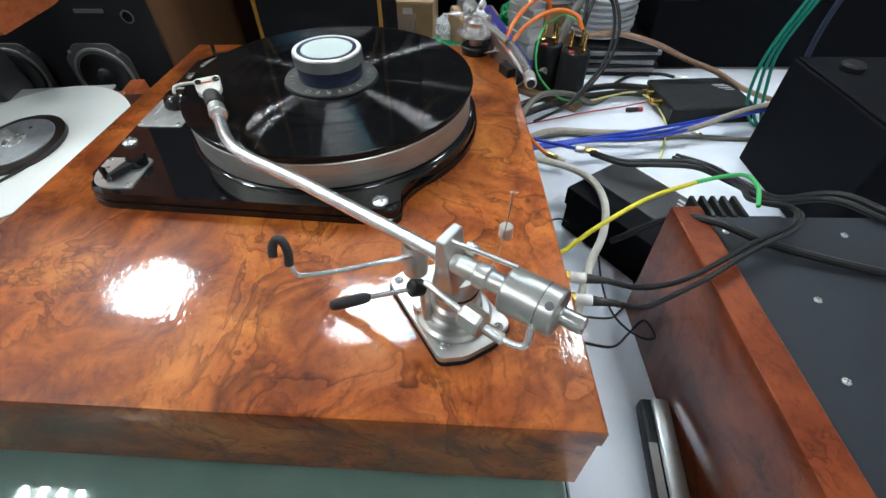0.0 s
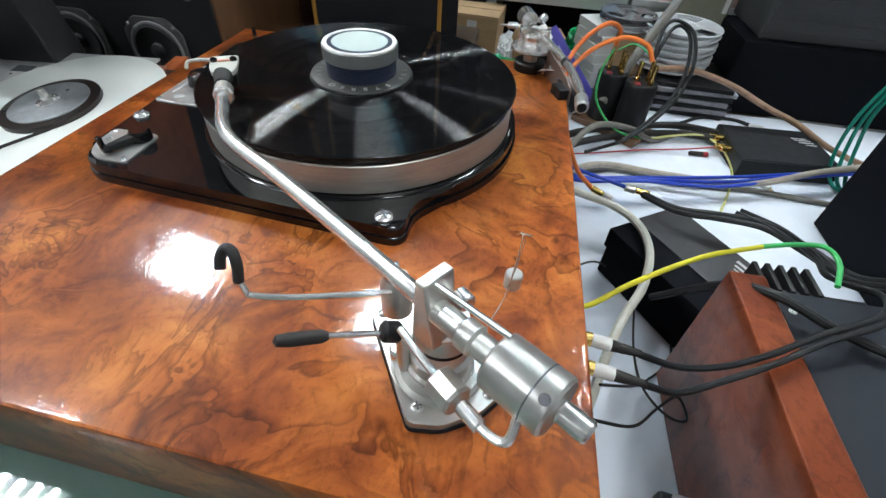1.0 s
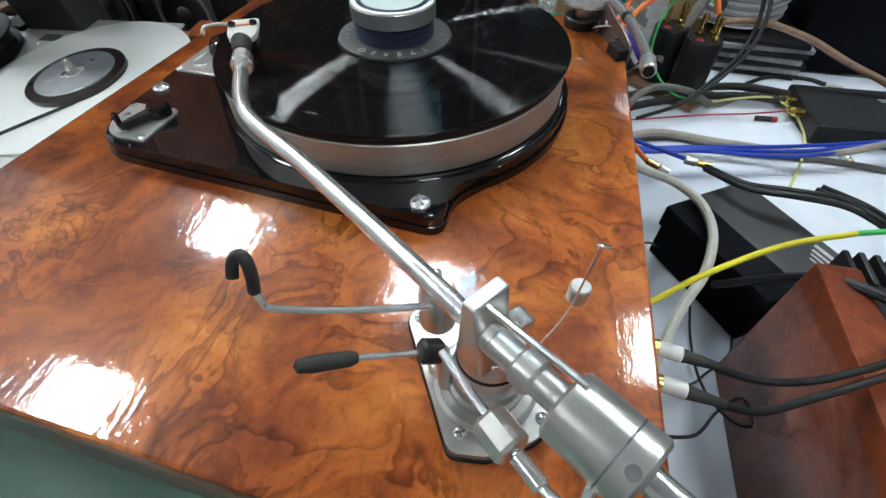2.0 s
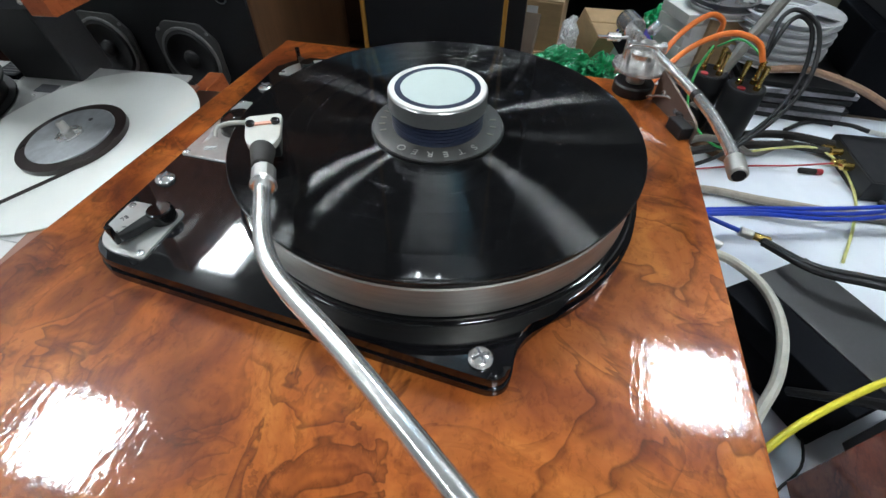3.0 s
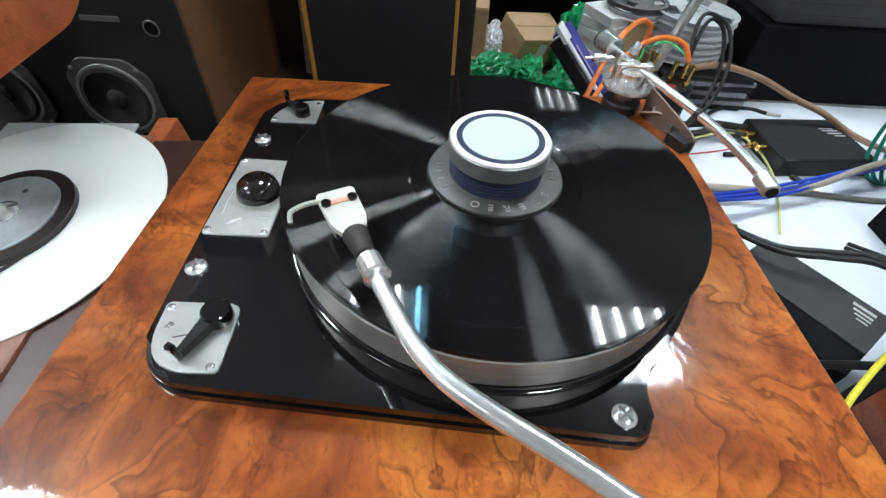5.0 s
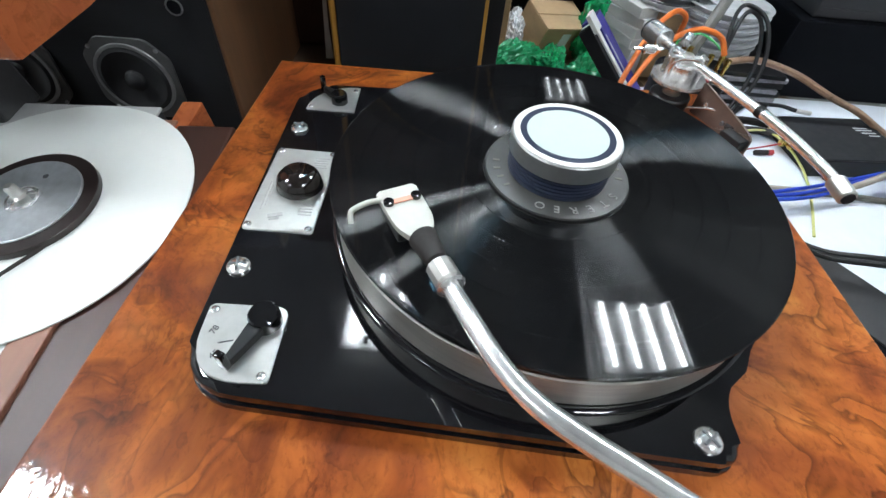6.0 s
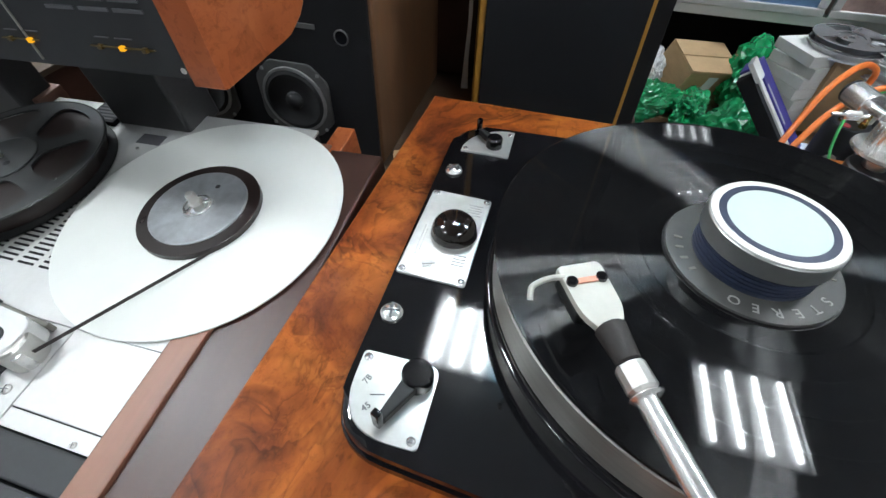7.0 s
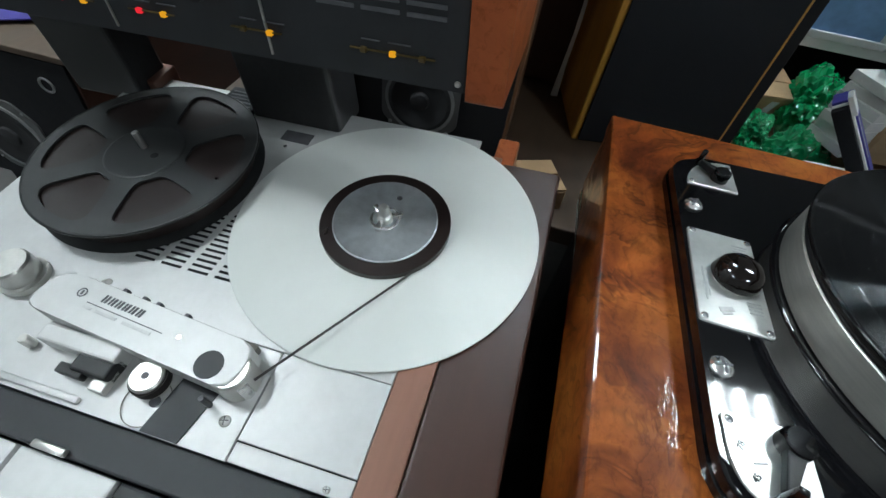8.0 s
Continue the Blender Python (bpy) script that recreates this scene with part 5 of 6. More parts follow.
def bag(x, y, z, sx, sy, sz, seed, label, mat=None):
    """A crumpled plastic bag: a lumpy folded sheet with many creases."""
    bm = bmesh.new()
    bmesh.ops.create_icosphere(bm, subdivisions=5, radius=1)
    for v in bm.verts:
        p = v.co.copy()
        n1 = noise.noise(p * 1.6 + Vector((seed, 0, 0)))
        n2 = abs(noise.noise(p * 3.4 + Vector((0, seed, 0))))
        n3 = abs(noise.noise(p * 8.0 + Vector((0, 0, seed))))
        k = 0.88 + 0.20 * n1 - 0.26 * n2 - 0.15 * n3
        v.co = Vector((p.x * k * sx, p.y * k * sy, max(0.0, (p.z * k + 0.55) * sz * 0.46)))
    t = thing("plastic_bag", label, "bag", pose(x, y, z, 0, 0, seed * 37 % 90), "green plastic bags")
    part("film", bm, mat or GREENFILM, t, "", 25)
    return t


bag(0.085, 0.83, LT + 0.104, 0.115, 0.05, 0.12, 1, "crumpled green plastic bag on a cardboard box")
bag(0.19, 0.86, LT + 0.079, 0.10, 0.05, 0.13, 2, "crumpled green plastic bag on a cardboard box")
bag(0.285, 0.83, LT + 0.002, 0.13, 0.08, 0.25, 3, "full dark green plastic bag on the low table")
bag(0.345, 1.02, LT + 0.079, 0.14, 0.08, 0.24, 4, "full green plastic bag under the shelf")
bag(0.11, 1.01, LT + 0.079, 0.08, 0.04, 0.17, 7, "crumpled clear plastic bag behind the box", CLEAR)
bag(0.14, 0.775, LT + 0.002, 0.06, 0.03, 0.13, 9, "crumpled white plastic bag on the low table", WHITECARD)

# ---- the cloth-covered side table ----
tbl = thing("side_table", "side table covered with pale wrinkled cloth, crowded with cables", "table", pose(0.9, 0.0, FLOOR))
part("board", boxbm(-0.645, 0.7, -0.9, 0.705, 0.66, 0.6985, 0.003), BENCHWOOD, tbl)
for x in (-0.60, 0.66):
    for y in (-0.85, 0.66):
        part("leg", boxbm(x - 0.025, x + 0.025, y - 0.025, y + 0.025, 0, 0.6595, 0.003), BENCHWOOD, tbl)
cb = bmesh.new()
nx_, ny_ = 150, 170
grid = []
for j in range(ny_ + 1):
    row = []
    for i in range(nx_ + 1):
        x, y = -0.652 + 1.36 * i / nx_, -0.91 + 1.625 * j / ny_
        fold = 0.0035 * noise.noise(Vector((x * 3, y * 14, 1))) + 0.0022 * abs(noise.noise(Vector((x * 5 + y * 4, y * 30, 4)))) + 0.001 * noise.noise(Vector((x * 30, y * 30, 2)))
        row.append(cb.verts.new((x, y, 0.6995 + max(0, fold + 0.0015))))
    grid.append(row)
for j in range(ny_):
    for i in range(nx_):
        cb.faces.new((grid[j][i], grid[j][i + 1], grid[j + 1][i + 1], grid[j + 1][i]))
cloth = thing("table_cloth", "pale bluish-white wrinkled cloth over the side table", "table cloth", pose(0.9, 0.0, FLOOR))
part("sheet", cb, CLOTH, cloth, "", 60)
hem = bmesh.new()
for i in range(120):
    y0 = -0.91 + 1.625 * i / 120
    y1 = -0.91 + 1.625 * (i + 1) / 120
    w0, w1 = 0.004 * math.sin(i * 0.7), 0.004 * math.sin((i + 1) * 0.7)
    hem.faces.new([hem.verts.new(q) for q in ((-0.652, y0, 0.7005), (-0.652, y1, 0.7005), (-0.656 + w1, y1, 0.60), (-0.656 + w0, y0, 0.60))])
bmesh.ops.remove_doubles(hem, verts=hem.verts[:], dist=1e-5)
part("hem", hem, CLOTH, cloth, "", 60)

TB = TABLE + 0.0025
# black boxes with a row of pale print
def device(name, label, m, w, d, h, mat, prints, category="device"):
    t = thing(name, label, category, m)
    part("case", boxbm(-w / 2, w / 2, -d / 2, d / 2, 0, h, 0.0018), mat, t)
    part("lid", boxbm(-w / 2 + 0.002, w / 2 - 0.002, -d / 2 + 0.002, d / 2 - 0.002, h + 0.0001, h + 0.0016, 0.0006), MATTBLACK, t)
    for x, y, pw, ph in prints:
        part("print", boxbm(x - pw / 2, x + pw / 2, y - ph / 2, y + ph / 2, h + 0.0016, h + 0.0020), PALEINK, t, "", 0)
    return t


low_case = thing("black_case", "plain black metal case lying under another on the cloth", "case", pose(0.412, 0.066, TB, 0, 0, 35))
part("case", boxbm(-0.060, 0.060, -0.078, 0.078, 0, 0.0495, 0.002), DEEPBLACK, low_case)
bc = thing("black_case", "flat two-tone black case with small pale print", "case", pose(0.412, 0.066, TB + 0.050, 0, 0, 35))
part("case", boxbm(-0.0635, 0.0635, -0.081, 0.081, 0, 0.0325, 0.002), DEEPBLACK, bc)
part("lid", boxbm(-0.018, 0.0630, -0.0805, 0.0805, 0.0326, 0.0350, 0.0008), LIDGREY, bc, "smooth charcoal lid")
for x, y, pw, ph in ((0.026, -0.058, 0.0022, 0.013), (0.033, -0.056, 0.0022, 0.018), (0.040, -0.054, 0.0035, 0.022), (0.049, -0.052, 0.005, 0.026)):
    part("print", boxbm(x - pw / 2, x + pw / 2, y - ph / 2, y + ph / 2, 0.0350, 0.0354), PALEINK, bc, "", 0)
dev = device("phono_stage", "flat black phono stage with gold sockets on the cloth", pose(0.70, 0.505, TB, 0, 0, 4), 0.19, 0.145, 0.036, BLACK,
             [(0.058, 0.035, 0.030, 0.003), (0.062, 0.028, 0.034, 0.003), (0.066, 0.019, 0.030, 0.004), (0.072, 0.010, 0.022, 0.003)], "phono stage")
for k in range(4):
    part("socket", rod((-0.095, 0.050 - 0.022 * k, 0.018 + 0.008 * (k % 2)), (-0.114, 0.050 - 0.022 * k, 0.018 + 0.008 * (k % 2)), 0.0068, 14), GOLD, dev, "gold-plated socket")
# amplifier with a wooden side
amp = thing("amplifier", "charcoal amplifier in a red-brown wooden case", "amplifier", pose(0.395, -0.075, TB))
part("side_board", boxbm(-0.016, 0.018, -0.62, 0.0, 0, 0.188, 0.002), REDWOOD, amp, "polished red-brown side board")
part("foot_rail", boxbm(0.0185, 0.10, -0.60, -0.02, 0, 0.02, 0.002), BLACK, amp)
part("top_panel", boxbm(0.0185, 0.62, -0.62, -0.004, 0.020, 0.176, 0.003), CHARCOAL, amp, "charcoal top panel")
for x, y in ((0.038, -0.030), (0.085, -0.125), (0.165, -0.035), (0.125, -0.235), (0.24, -0.06), (0.06, -0.21)):
    screw(amp, x, y, 0.176, 0.0036, 50, SATIN, "panel_screw")
for k in range(5):
    part("cooling_fin", boxbm(0.022 + 0.0125 * k, 0.027 + 0.0125 * k, -0.003, 0.034, 0.04, 0.176, 0.001), BLACK, amp, "black cooling fin")
part("fin_base", boxbm(0.02, 0.12, -0.003, 0.004, 0.03, 0.17, 0.001), BLACK, amp)
slab = thing("black_cabinet", "tall black equipment case standing on the cloth", "case", pose(0.71, 0.045, TB))
part("shell", boxbm(0.0, 0.5, 0.0, 0.255, 0, 0.20, 0.003), DEEPBLACK, slab)
part("top_plate", boxbm(0.004, 0.496, 0.004, 0.251, 0.2002, 0.204, 0.001), DEEPBLACK, slab)
part("top_knob", lathe([(0, 0.204), (0.018, 0.204), (0.018, 0.212), (0.014, 0.216), (0, 0.216)], 24, pose(0.06, 0.20, 0)), BLACK, slab)
for k, (mt, a) in enumerate(((CARDBOARD, 10), (ORANGECABLE, 22), (CARDBOARD, 35))):
    c = thing("card_packet", "small card packet standing on the black case", "packet", pose(0.83 + 0.045 * k, 0.22, TB + 0.2045, 0, 0, a), "card packets")
    part("packet", boxbm(-0.018, 0.018, -0.008, 0.008, 0, 0.06, 0.001), mt, c)
bar = thing("stapler_bar", "narrow silver and black bar-shaped tool lying on the cloth", "tool", pose(0.358, -0.297, TB, 0, 0, -7))
part("base", boxbm(-0.016, 0.012, -0.14, 0.072, 0, 0.022, 0.004), BLACK, bar)
part("top_bar", boxbm(-0.006, 0.013, -0.14, 0.069, 0.0222, 0.032, 0.004), SATIN, bar, "brushed silver top")
part("print", boxbm(-0.0155, -0.0065, -0.08, 0.02, 0.0221, 0.0225), SATIN, bar, "", 0)

# black panels at the table's back
pan = thing("black_receiver", "long black equipment case at the table's back edge", "equipment case", pose(1.0, 0.72, TB))
part("case", boxbm(-0.36, 0.5, 0.002, 0.20, 0, 0.165, 0.004), DEEPBLACK, pan)
up = part("upper_panel", boxbm(-0.33, 0.5, 0.02, 0.22, 0.166, 0.50, 0.004), PANELGREY, pan, "dark grey ribbed upper panel")
for k in range(15):
    part("rib", boxbm(-0.32, 0.49, 0.0165, 0.0205, 0.18 + 0.022 * k, 0.186 + 0.022 * k), PANELGREY, up, "", 0)
ol = thing("card_folder", "olive grey folder with a white label standing behind the reels", "folder", pose(0.585, 0.905, TB, 0, 0, -8))
part("cover", boxbm(-0.07, 0.06, 0, 0.03, 0, 0.36, 0.002), OLIVE, ol)
part("label", boxbm(0.045, 0.056, -0.0012, 0.0, 0.17, 0.24), WHITECARD, ol, "", 0)

# stacked tape boxes, magazines and clear reels
for k in range(7):
    mz = thing("magazine", "grey magazine in a stack under the clear reels", "magazine", pose(0.555 + 0.004 * (k % 3), 0.745, TB + 0.0105 * k, 0, 0, 3 * (k % 3) - 4), "magazine stack")
    part("page_block", boxbm(-0.10, 0.095, -0.075, 0.10, 0, 0.0095, 0.0012), PAPER if k % 2 else BLACK, mz)


def clear_reel(x, y, z, r, rot, mat=None):
    t = thing("empty_tape_reel", "empty milky clear plastic tape reel in a stack", "tape reel", pose(x, y, z, 0, 0, rot), "clear reels")
    for zz in (0.0, 0.0115):
        bm = bmesh.new()
        for k in range(3):
            a = 120 * k
            bm2 = prism(arc(0, 0, r, a - 38, a + 38, 12) + arc(0, 0, r * 0.36, a + 24, a - 24, 5), zz, zz + 0.0018, 0, 1, bm)
        ringbody(r * 0.90, r, zz, zz + 0.0020, 48, None, bm)
        ringbody(r * 0.34, r * 0.46, zz, zz + 0.0020, 40, None, bm)
        part("flange", bm, mat or CLEAR, t)
    part("hub", ringbody(0.006, r * 0.34, 0.0021, 0.0114, 32), mat or CLEAR, t)
    part("inner_wall", ringbody(r * 0.86, r * 0.88, 0.0021, 0.0114, 48), mat or CLEAR, t)
    return t


for k in range(6):
    clear_reel(0.512 + 0.004 * (k % 2), 0.785, TB + 0.082 + 0.0145 * k, 0.090, 25 * k)
for k in range(7):
    bx = thing("tape_box", "white cardboard tape box in a stack", "tape box", pose(0.342 + 0.003 * (k % 2), 0.815, TB + 0.0005 + 0.0215 * k, 0, 0, 24 + 5 * (k % 3)), "tape boxes")
    part("box", boxbm(-0.038, 0.038, -0.05, 0.05, 0, 0.0205, 0.001), WHITECARD, bx)
clear_reel(0.395, 0.815, TB + 0.146, 0.066, 0)
clear_reel(0.395, 0.815, TB + 0.160, 0.066, 40, SMOKECLEAR)
rb = thing("cardboard_box", "brown cardboard box under the small reels", "box", pose(0.41, 0.815, TB, 0, 0, 5), "cardboard boxes")
part("body", boxbm(-0.04, 0.04, -0.05, 0.05, 0, 0.1455, 0.002), CARDBOARD, rb)
lx = Vector((0.115, -0.05, -0.125)).normalized()
ly = Vector((0.35, 0.90, 0.0)).normalized()
lz = lx.cross(ly).normalized()
ly = lz.cross(lx)
pb = thing("tape_box", "violet-blue tape box with white and black edges leaning", "tape box", Matrix.Translation((0.205, 0.655, -0.085)) @ Matrix((lx, ly, lz)).transposed().to_4x4(), "tape boxes")
part("cover", boxbm(0, 0.185, 0.0, 0.05, -0.03, 0.0, 0.001), PURPLE, pb, "violet-blue cover")
part("edge", boxbm(0.004, 0.18, -0.016, -0.0005, -0.03, -0.003, 0.001), WHITECARD, pb, "white box edge")
part("back", boxbm(0.004, 0.18, -0.036, -0.0165, -0.03, -0.006, 0.001), MATTBLACK, pb, "black box edge")
part("flap", boxbm(-0.016, 0.02, -0.040, -0.004, -0.004, 0.004, 0.001), WHITECARD, pb, "torn white flap")
part("print", boxbm(0.04, 0.12, 0.004, 0.010, 0.0, 0.0004), PALEINK, pb, "", 0)

# step-up transformers with binding posts
wb = thing("wooden_board", "small brown wooden board carrying the transformers", "board", pose(0.385, 0.560, TB, 0, 0, -38))
part("board", boxbm(-0.085, 0.075, -0.045, 0.045, 0, 0.014, 0.002), BROWNWOOD, wb)
for x, y in ((0.362, 0.588), (0.415, 0.545)):
    t = thing("transformer", "black cylindrical transformer with gold binding posts", "transformer", pose(x - 0.006, y, TB + 0.0142), "transformers")
    part("can", lathe([(0, 0), (0.0315, 0), (0.032, 0.002), (0.032, 0.098), (0.030, 0.101), (0, 0.101)], 40), BLACK, t)
    part("top_ring", ringbody(0.024, 0.030, 0.1012, 0.1025, 40), CHARCOAL, t)
    for px, py in ((-0.012, 0.006), (0.013, -0.010), (0.012, 0.012)):
        part("binding_post", lathe([(0, 0.101), (0.0055, 0.101), (0.0055, 0.109), (0.0038, 0.110), (0.0038, 0.128), (0.005, 0.129), (0.005, 0.140), (0, 0.141)], 14, pose(px, py, 0)), GOLD, t, "gold binding post")
    part("red_washer", disc(0.0065, 0.101, 0.104, 16, 0.0003, pose(-0.012, -0.014, 0)), REDWIRE, t)


# ---- cables ----
def cable(label, mat, r, *pts, steps=6, group="cables"):
    t = thing("cable", label, "cable", pose(*pts[0]), group)
    o = Vector(pts[0])
    part("lead", tube([Vector(p) - o for p in pts], r, 9, steps), mat, t)
    return t


ZC = TABLE + 0.007
for k in range(3):
    d = 0.006 * k
    cable("blue cable across the cloth", BLUECABLE, 0.0032, (0.232, 0.235 - d, -0.16), (0.285, 0.262 - d, -0.195), (0.40, 0.302 - d, -0.204), (0.55, 0.343 - d, -0.206 - d), (0.70, 0.395 - d, -0.208), (0.86, 0.445 - d, -0.205), (1.05, 0.51 - d, -0.21))
cable("thick beige cable beside the blue ones", BEIGECABLE, 0.0062, (0.24, 0.27, -0.21), (0.33, 0.345, -0.215), (0.45, 0.352, -0.222), (0.60, 0.352, -0.218), (0.75, 0.405, -0.2), (0.95, 0.475, -0.19))
cable("pale grey cable on the cloth", GREYCABLE, 0.0055, (0.24, 0.30, -0.235), (0.36, 0.385, ZC), (0.48, 0.365, ZC), (0.62, 0.373, ZC), (0.74, 0.362, ZC), (0.80, 0.36, ZC))
cable("dark grey thick cable on the cloth", RUBBER, 0.0075, (0.23, 0.40, -0.22), (0.30, 0.485, -0.228), (0.41, 0.54, -0.228), (0.52, 0.573, -0.228), (0.605, 0.556, -0.225))
cable("dark grey thick cable on the cloth", RUBBER, 0.0075, (0.23, 0.37, -0.225), (0.31, 0.455, -0.232), (0.42, 0.515, -0.232), (0.53, 0.545, -0.232), (0.60, 0.525, -0.225))
cable("grey cable hanging down past the plinth", GREYCABLE, 0.006, (0.232, 0.25, -0.20), (0.27, 0.34, -0.18), (0.32, 0.42, -0.175), (0.40, 0.485, -0.205), (0.47, 0.52, ZC), (0.56, 0.60, ZC))
cable("orange cable bent from the tonearm to a transformer", ORANGECABLE, 0.0047, (0.200, 0.45, -0.20), (0.235, 0.50, -0.12), (0.270, 0.545, -0.065), (0.315, 0.585, -0.040), (0.345, 0.598, -0.052), (0.345, 0.597, -0.082))
cable("orange cable bent from the tonearm to a transformer", ORANGECABLE, 0.0047, (0.195, 0.42, -0.20), (0.240, 0.475, -0.12), (0.285, 0.515, -0.072), (0.345, 0.548, -0.052), (0.395, 0.552, -0.062), (0.412, 0.540, -0.088))
cable("thin yellow-green wire from a transformer onto the cloth", GREENCABLE, 0.0022, (0.341, 0.580, -0.085), (0.322, 0.548, -0.12), (0.325, 0.515, -0.17), (0.375, 0.49, -0.215), (0.446, 0.505, -0.235))
cable("thin pale yellow wire lying on the cloth", PALEYELLOW, 0.0022, (0.446, 0.505, -0.235), (0.505, 0.53, -0.232), (0.565, 0.535, -0.225), (0.600, 0.500, -0.232), (0.606, 0.430, ZC), (0.575, 0.345, ZC), (0.535, 0.262, ZC))
cable("thin green wire between the transformers", GREENCABLE, 0.0018, (0.352, 0.596, -0.092), (0.378, 0.592, -0.075), (0.402, 0.575, -0.080), (0.416, 0.555, -0.090))
cable("red wire on the cloth", REDWIRE, 0.0016, (0.235, 0.37, -0.22), (0.31, 0.425, ZC), (0.43, 0.47, ZC), (0.52, 0.485, -0.236), (0.585, 0.50, -0.23))
cable("clear copper-coloured cable from a transformer across the table", TANCABLE, 0.0062, (0.430, 0.555, -0.105), (0.50, 0.578, -0.108), (0.59, 0.582, -0.130), (0.670, 0.565, -0.160), (0.745, 0.560, -0.186), (0.825, 0.540, -0.222), (0.92, 0.520, ZC), (1.06, 0.505, ZC))
cable("black cable arching over the transformers", BLACKCABLE, 0.0036, (0.415, 0.550, -0.09), (0.425, 0.590, -0.04), (0.45, 0.610, -0.028), (0.485, 0.590, -0.045), (0.495, 0.550, -0.10), (0.47, 0.515, -0.16), (0.40, 0.465, -0.215), (0.31, 0.40, -0.225))
cable("black cable arching over the transformers", BLACKCABLE, 0.0036, (0.418, 0.556, -0.09), (0.438, 0.590, -0.045), (0.46, 0.605, -0.036), (0.482, 0.592, -0.055), (0.488, 0.560, -0.11), (0.462, 0.520, -0.165), (0.39, 0.46, -0.22))
cable("thick grey tube rising behind the transformers", GREYCABLE, 0.0105, (0.345, 0.56, -0.19), (0.40, 0.62, -0.10), (0.47, 0.70, 0.0), (0.56, 0.80, 0.13), (0.66, 0.92, 0.30))
cable("black lead with a plug at the table's back", BLACKCABLE, 0.0042, (0.545, 0.62, ZC), (0.60, 0.665, ZC), (0.67, 0.672, ZC), (0.705, 0.655, ZC))
pl = thing("jack_plug", "small silver jack plug on a black lead", "plug", pose(0.705, 0.655, ZC, 0, 90, -15))
part("barrel", rod((0, 0, 0), (0, 0, 0.030), 0.0045, 12), SATIN, pl)
lj = thing("jack_plug", "loose small audio plug lying on the cloth", "plug", pose(0.655, 0.398, ZC, 0, 90, -60))
part("boot", rod((0, 0, -0.03), (0, 0, 0.0), 0.0048, 12), RUBBER, lj)
part("barrel", rod((0, 0, 0), (0, 0, 0.016), 0.0055, 12), SATIN, lj, "silver barrel")
part("tip", rod((0, 0, 0.016), (0, 0, 0.026), 0.0024, 10), GOLD, lj)
rj = thing("jack_plug", "red-ringed audio plug lying beside the phono stage", "plug", pose(0.555, 0.487, ZC, 0, 90, 5))
part("boot", rod((0, 0, -0.02), (0, 0, 0.008), 0.005, 12), RUBBER, rj)
part("ring", rod((0, 0, 0.008), (0, 0, 0.018), 0.0055, 12), REDWIRE, rj)
for k in range(3):
    d = 0.010 * k
    cable("teal cable hanging down to the cloth", TEALCABLE, 0.0034, (0.85 + d, 0.47, 0.14), (0.805 + d, 0.455, 0.03), (0.772 + d, 0.455, -0.09), (0.770 + d * 1.6, 0.452, -0.17), (0.782 + d, 0.44 - d, -0.225), (0.80 + d, 0.415, ZC), (0.86, 0.43 + d, ZC), (0.92, 0.47, -0.22))
cable("dark cable hanging by the black case", NAVY, 0.0055, (0.93, 0.50, 0.14), (0.885, 0.49, 0.0), (0.872, 0.48, -0.10), (0.885, 0.47, -0.19), (0.95, 0.46, ZC))
cable("ivory cable looping from the plinth's side", WHITECABLE, 0.0056, (0.226, 0.085, -0.095), (0.262, 0.105, -0.12), (0.318, 0.128, -0.15), (0.349, 0.095, -0.152), (0.357, 0.045, -0.155), (0.343, -0.012, -0.16), (0.318, -0.058, -0.17), (0.300, -0.10, -0.18), (0.285, -0.15, -0.21), (0.275, -0.19, ZC))
cable("orange lead at the plinth's side", ORANGECABLE, 0.0036, (0.224, 0.205, -0.06), (0.262, 0.195, -0.135), (0.292, 0.180, -0.16))
gp = thing("jack_plug", "gold and silver plug hanging by the plinth", "plug", pose(0.292, 0.180, -0.16, 0, 100, -25))
part("barrel", rod((0, 0, 0), (0, 0, 0.020), 0.005, 14), GOLD, gp)
part("sleeve", rod((0, 0, 0.020), (0, 0, 0.034), 0.006, 14), SATIN, gp)
sp_ = thing("jack_plug", "silver plug with black boot above the cloth", "plug", pose(0.340, 0.184, -0.152, 0, 95, -10))
part("barrel", rod((0, 0, 0), (0, 0, 0.016), 0.0062, 14), SATIN, sp_, "silver barrel")
part("sleeve", rod((0, 0, 0.016), (0, 0, 0.036), 0.005, 14), GOLD, sp_)
cable("blue lead ending in a silver plug", BLUECABLE, 0.003, (0.232, 0.24, -0.155), (0.278, 0.235, -0.165), (0.318, 0.205, -0.158), (0.342, 0.184, -0.152))
cable("black cable from the plinth over the black case", BLACKCABLE, 0.0044, (0.366, 0.178, -0.155), (0.400, 0.130, -0.140), (0.445, 0.112, -0.128), (0.505, 0.104, -0.126), (0.542, 0.062, -0.124), (0.566, 0.005, -0.112), (0.590, -0.045, -0.066), (0.64, -0.085, -0.0665), (0.74, -0.11, -0.0665))
cable("black cable from the plinth over the black case", BLACKCABLE, 0.0040, (0.366, 0.172, -0.155), (0.402, 0.122, -0.140), (0.447, 0.103, -0.128), (0.500, 0.093, -0.126), (0.533, 0.053, -0.124), (0.558, -0.002, -0.112), (0.580, -0.055, -0.0665), (0.63, -0.10, -0.067), (0.73, -0.125, -0.067))
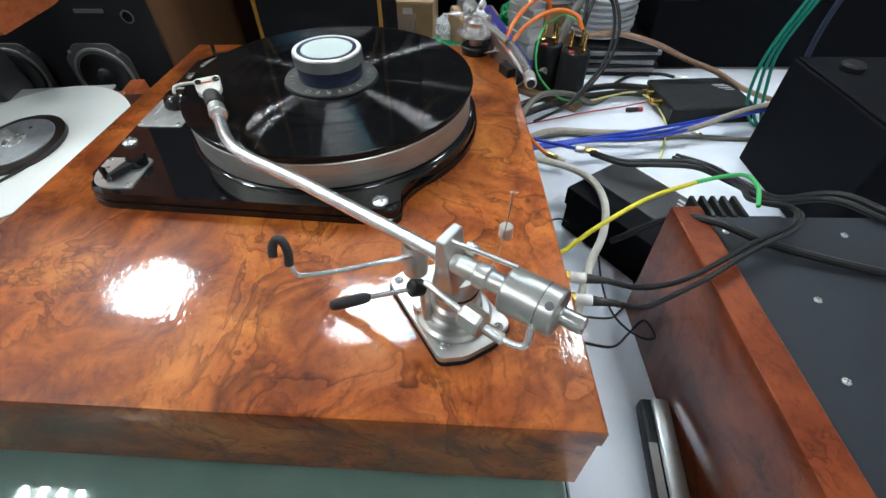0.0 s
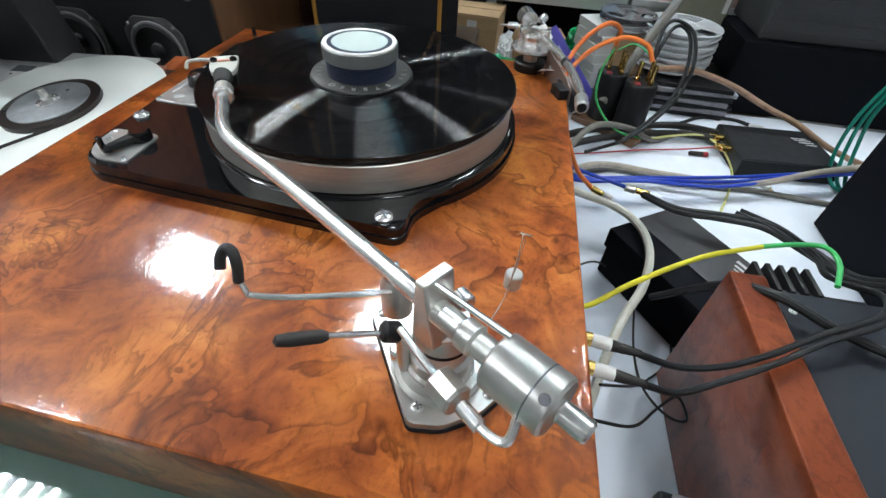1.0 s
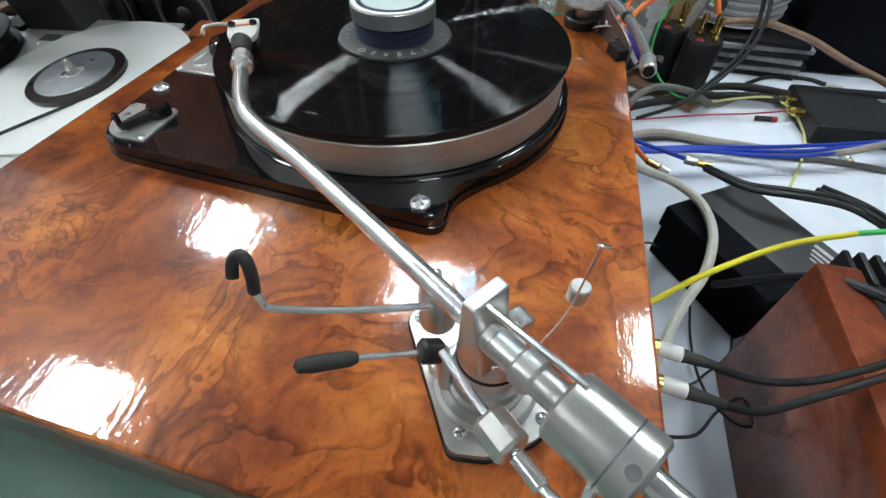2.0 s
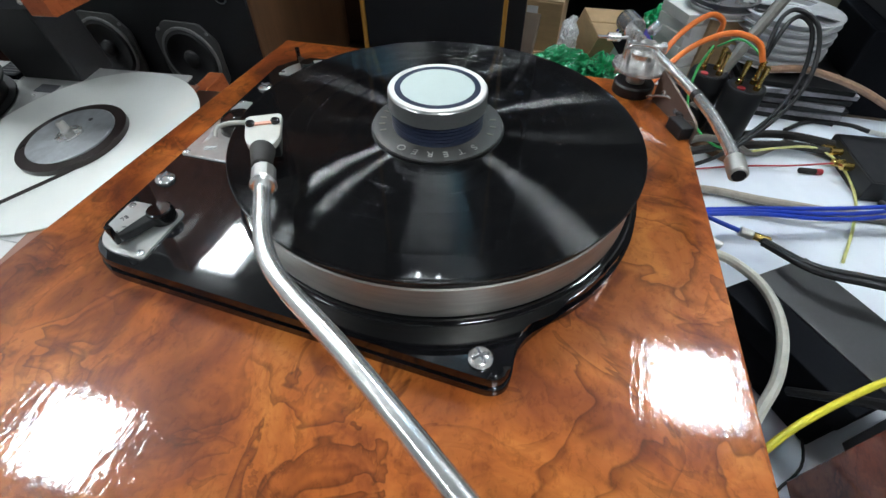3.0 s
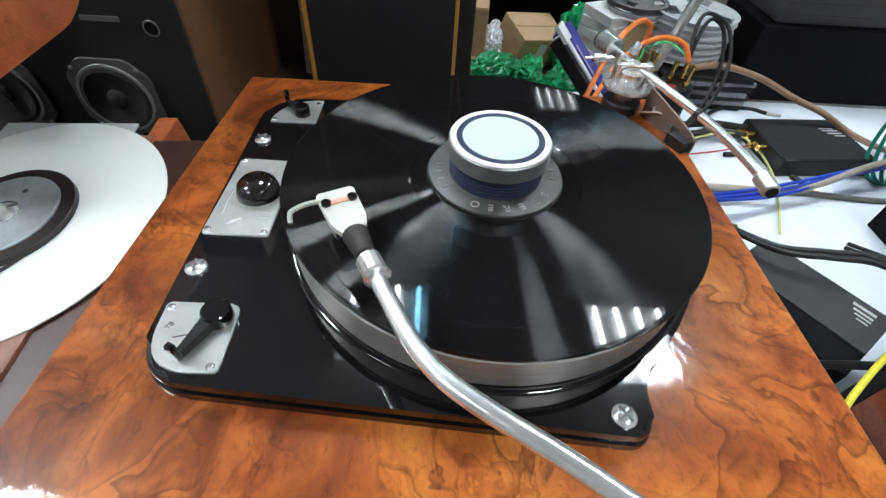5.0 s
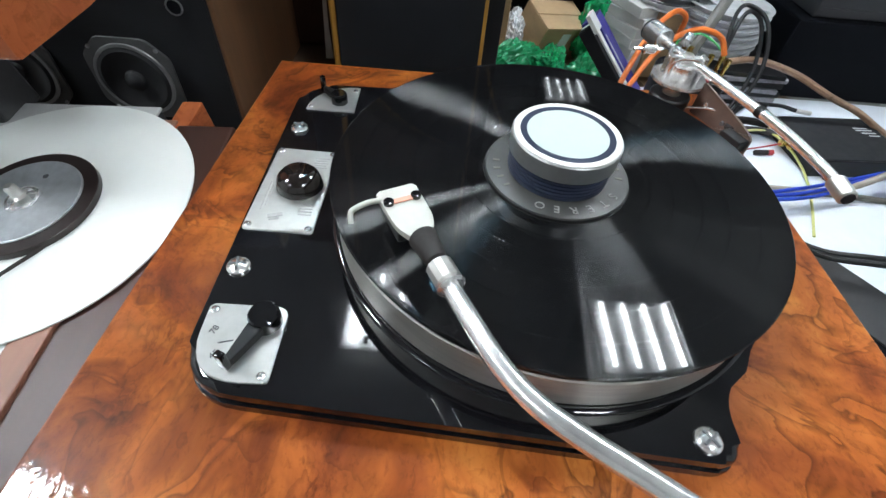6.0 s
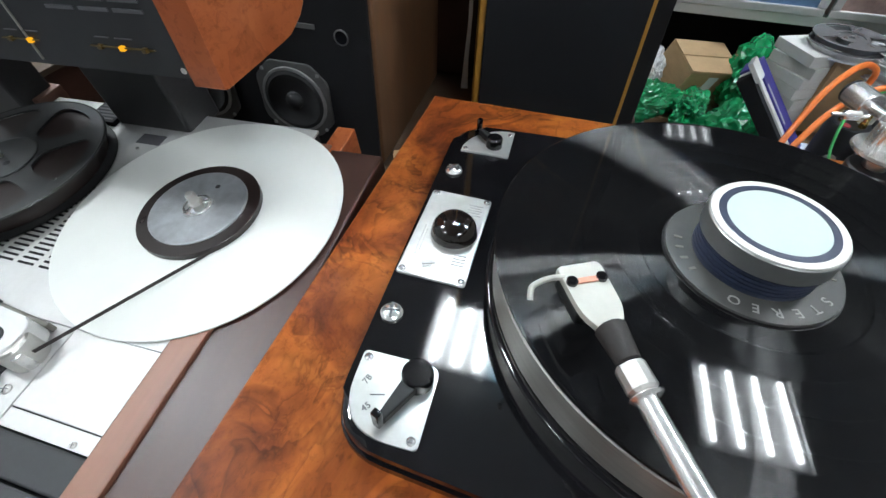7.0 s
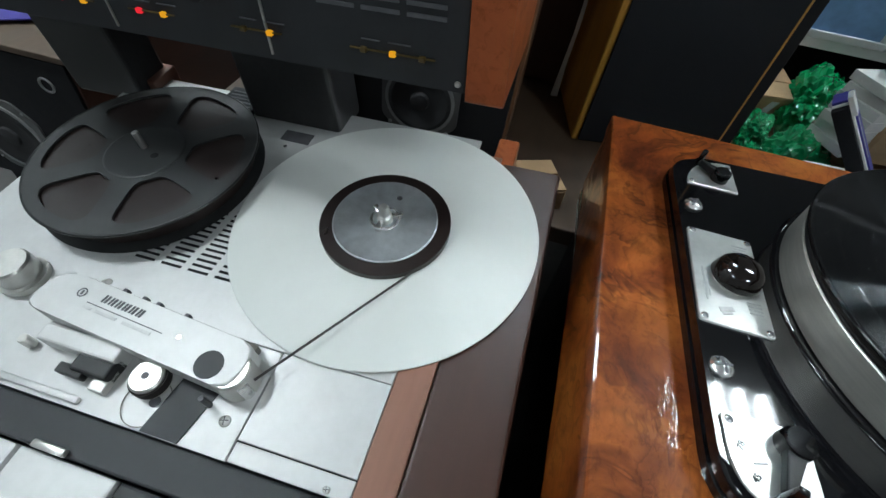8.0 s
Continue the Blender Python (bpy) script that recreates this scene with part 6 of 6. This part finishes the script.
cable("yellow earth cable from the plinth's edge", YELLOWCABLE, 0.0026, (0.222, -0.165, -0.045), (0.243, -0.150, -0.058), (0.286, -0.112, -0.060), (0.356, -0.064, -0.058), (0.42, -0.036, -0.056))
cable("green end of the earth cable", GREENCABLE, 0.0026, (0.42, -0.036, -0.056), (0.455, -0.026, -0.055), (0.486, -0.022, -0.056), (0.494, -0.040, -0.060), (0.484, -0.068, -0.066))
cable("black signal cable from the plinth's plug", BLACKCABLE, 0.0026, (0.264, -0.219, -0.024), (0.298, -0.212, -0.040), (0.336, -0.200, -0.046), (0.378, -0.180, -0.045), (0.428, -0.150, -0.045), (0.484, -0.120, -0.046), (0.505, -0.085, -0.052), (0.490, -0.045, -0.075), (0.520, 0.02, -0.105), (0.512, 0.085, -0.122), (0.470, 0.118, -0.124))
cable("black signal cable from the plinth's plug", BLACKCABLE, 0.0026, (0.264, -0.243, -0.024), (0.296, -0.232, -0.042), (0.336, -0.210, -0.049), (0.378, -0.188, -0.047), (0.428, -0.157, -0.046), (0.484, -0.127, -0.047), (0.512, -0.088, -0.055), (0.498, -0.040, -0.080), (0.528, 0.03, -0.108), (0.520, 0.092, -0.122), (0.478, 0.125, -0.124))
cable("black power cable lying over the amplifier", BLACKCABLE, 0.0045, (0.355, -0.02, -0.17), (0.385, -0.070, -0.085), (0.41, -0.105, -0.055), (0.46, -0.135, -0.060), (0.54, -0.165, -0.064), (0.64, -0.195, -0.066), (0.80, -0.25, -0.067))
cable("thin black wire looped on the cloth", BLACKCABLE, 0.0014, (0.232, -0.07, -0.10), (0.30, 0.06, -0.20), (0.345, 0.09, ZC), (0.39, 0.075, ZC), (0.405, 0.02, ZC), (0.40, -0.05, ZC), (0.365, -0.09, ZC), (0.33, -0.13, -0.20), (0.26, -0.20, -0.10))
cable("thin black wire looped on the cloth", BLACKCABLE, 0.0014, (0.235, -0.255, -0.06), (0.30, -0.21, -0.14), (0.345, -0.16, -0.19), (0.37, -0.14, -0.19), (0.375, -0.165, -0.19), (0.35, -0.17, -0.18), (0.33, -0.14, -0.18), (0.345, -0.06, -0.22), (0.365, 0.03, ZC))
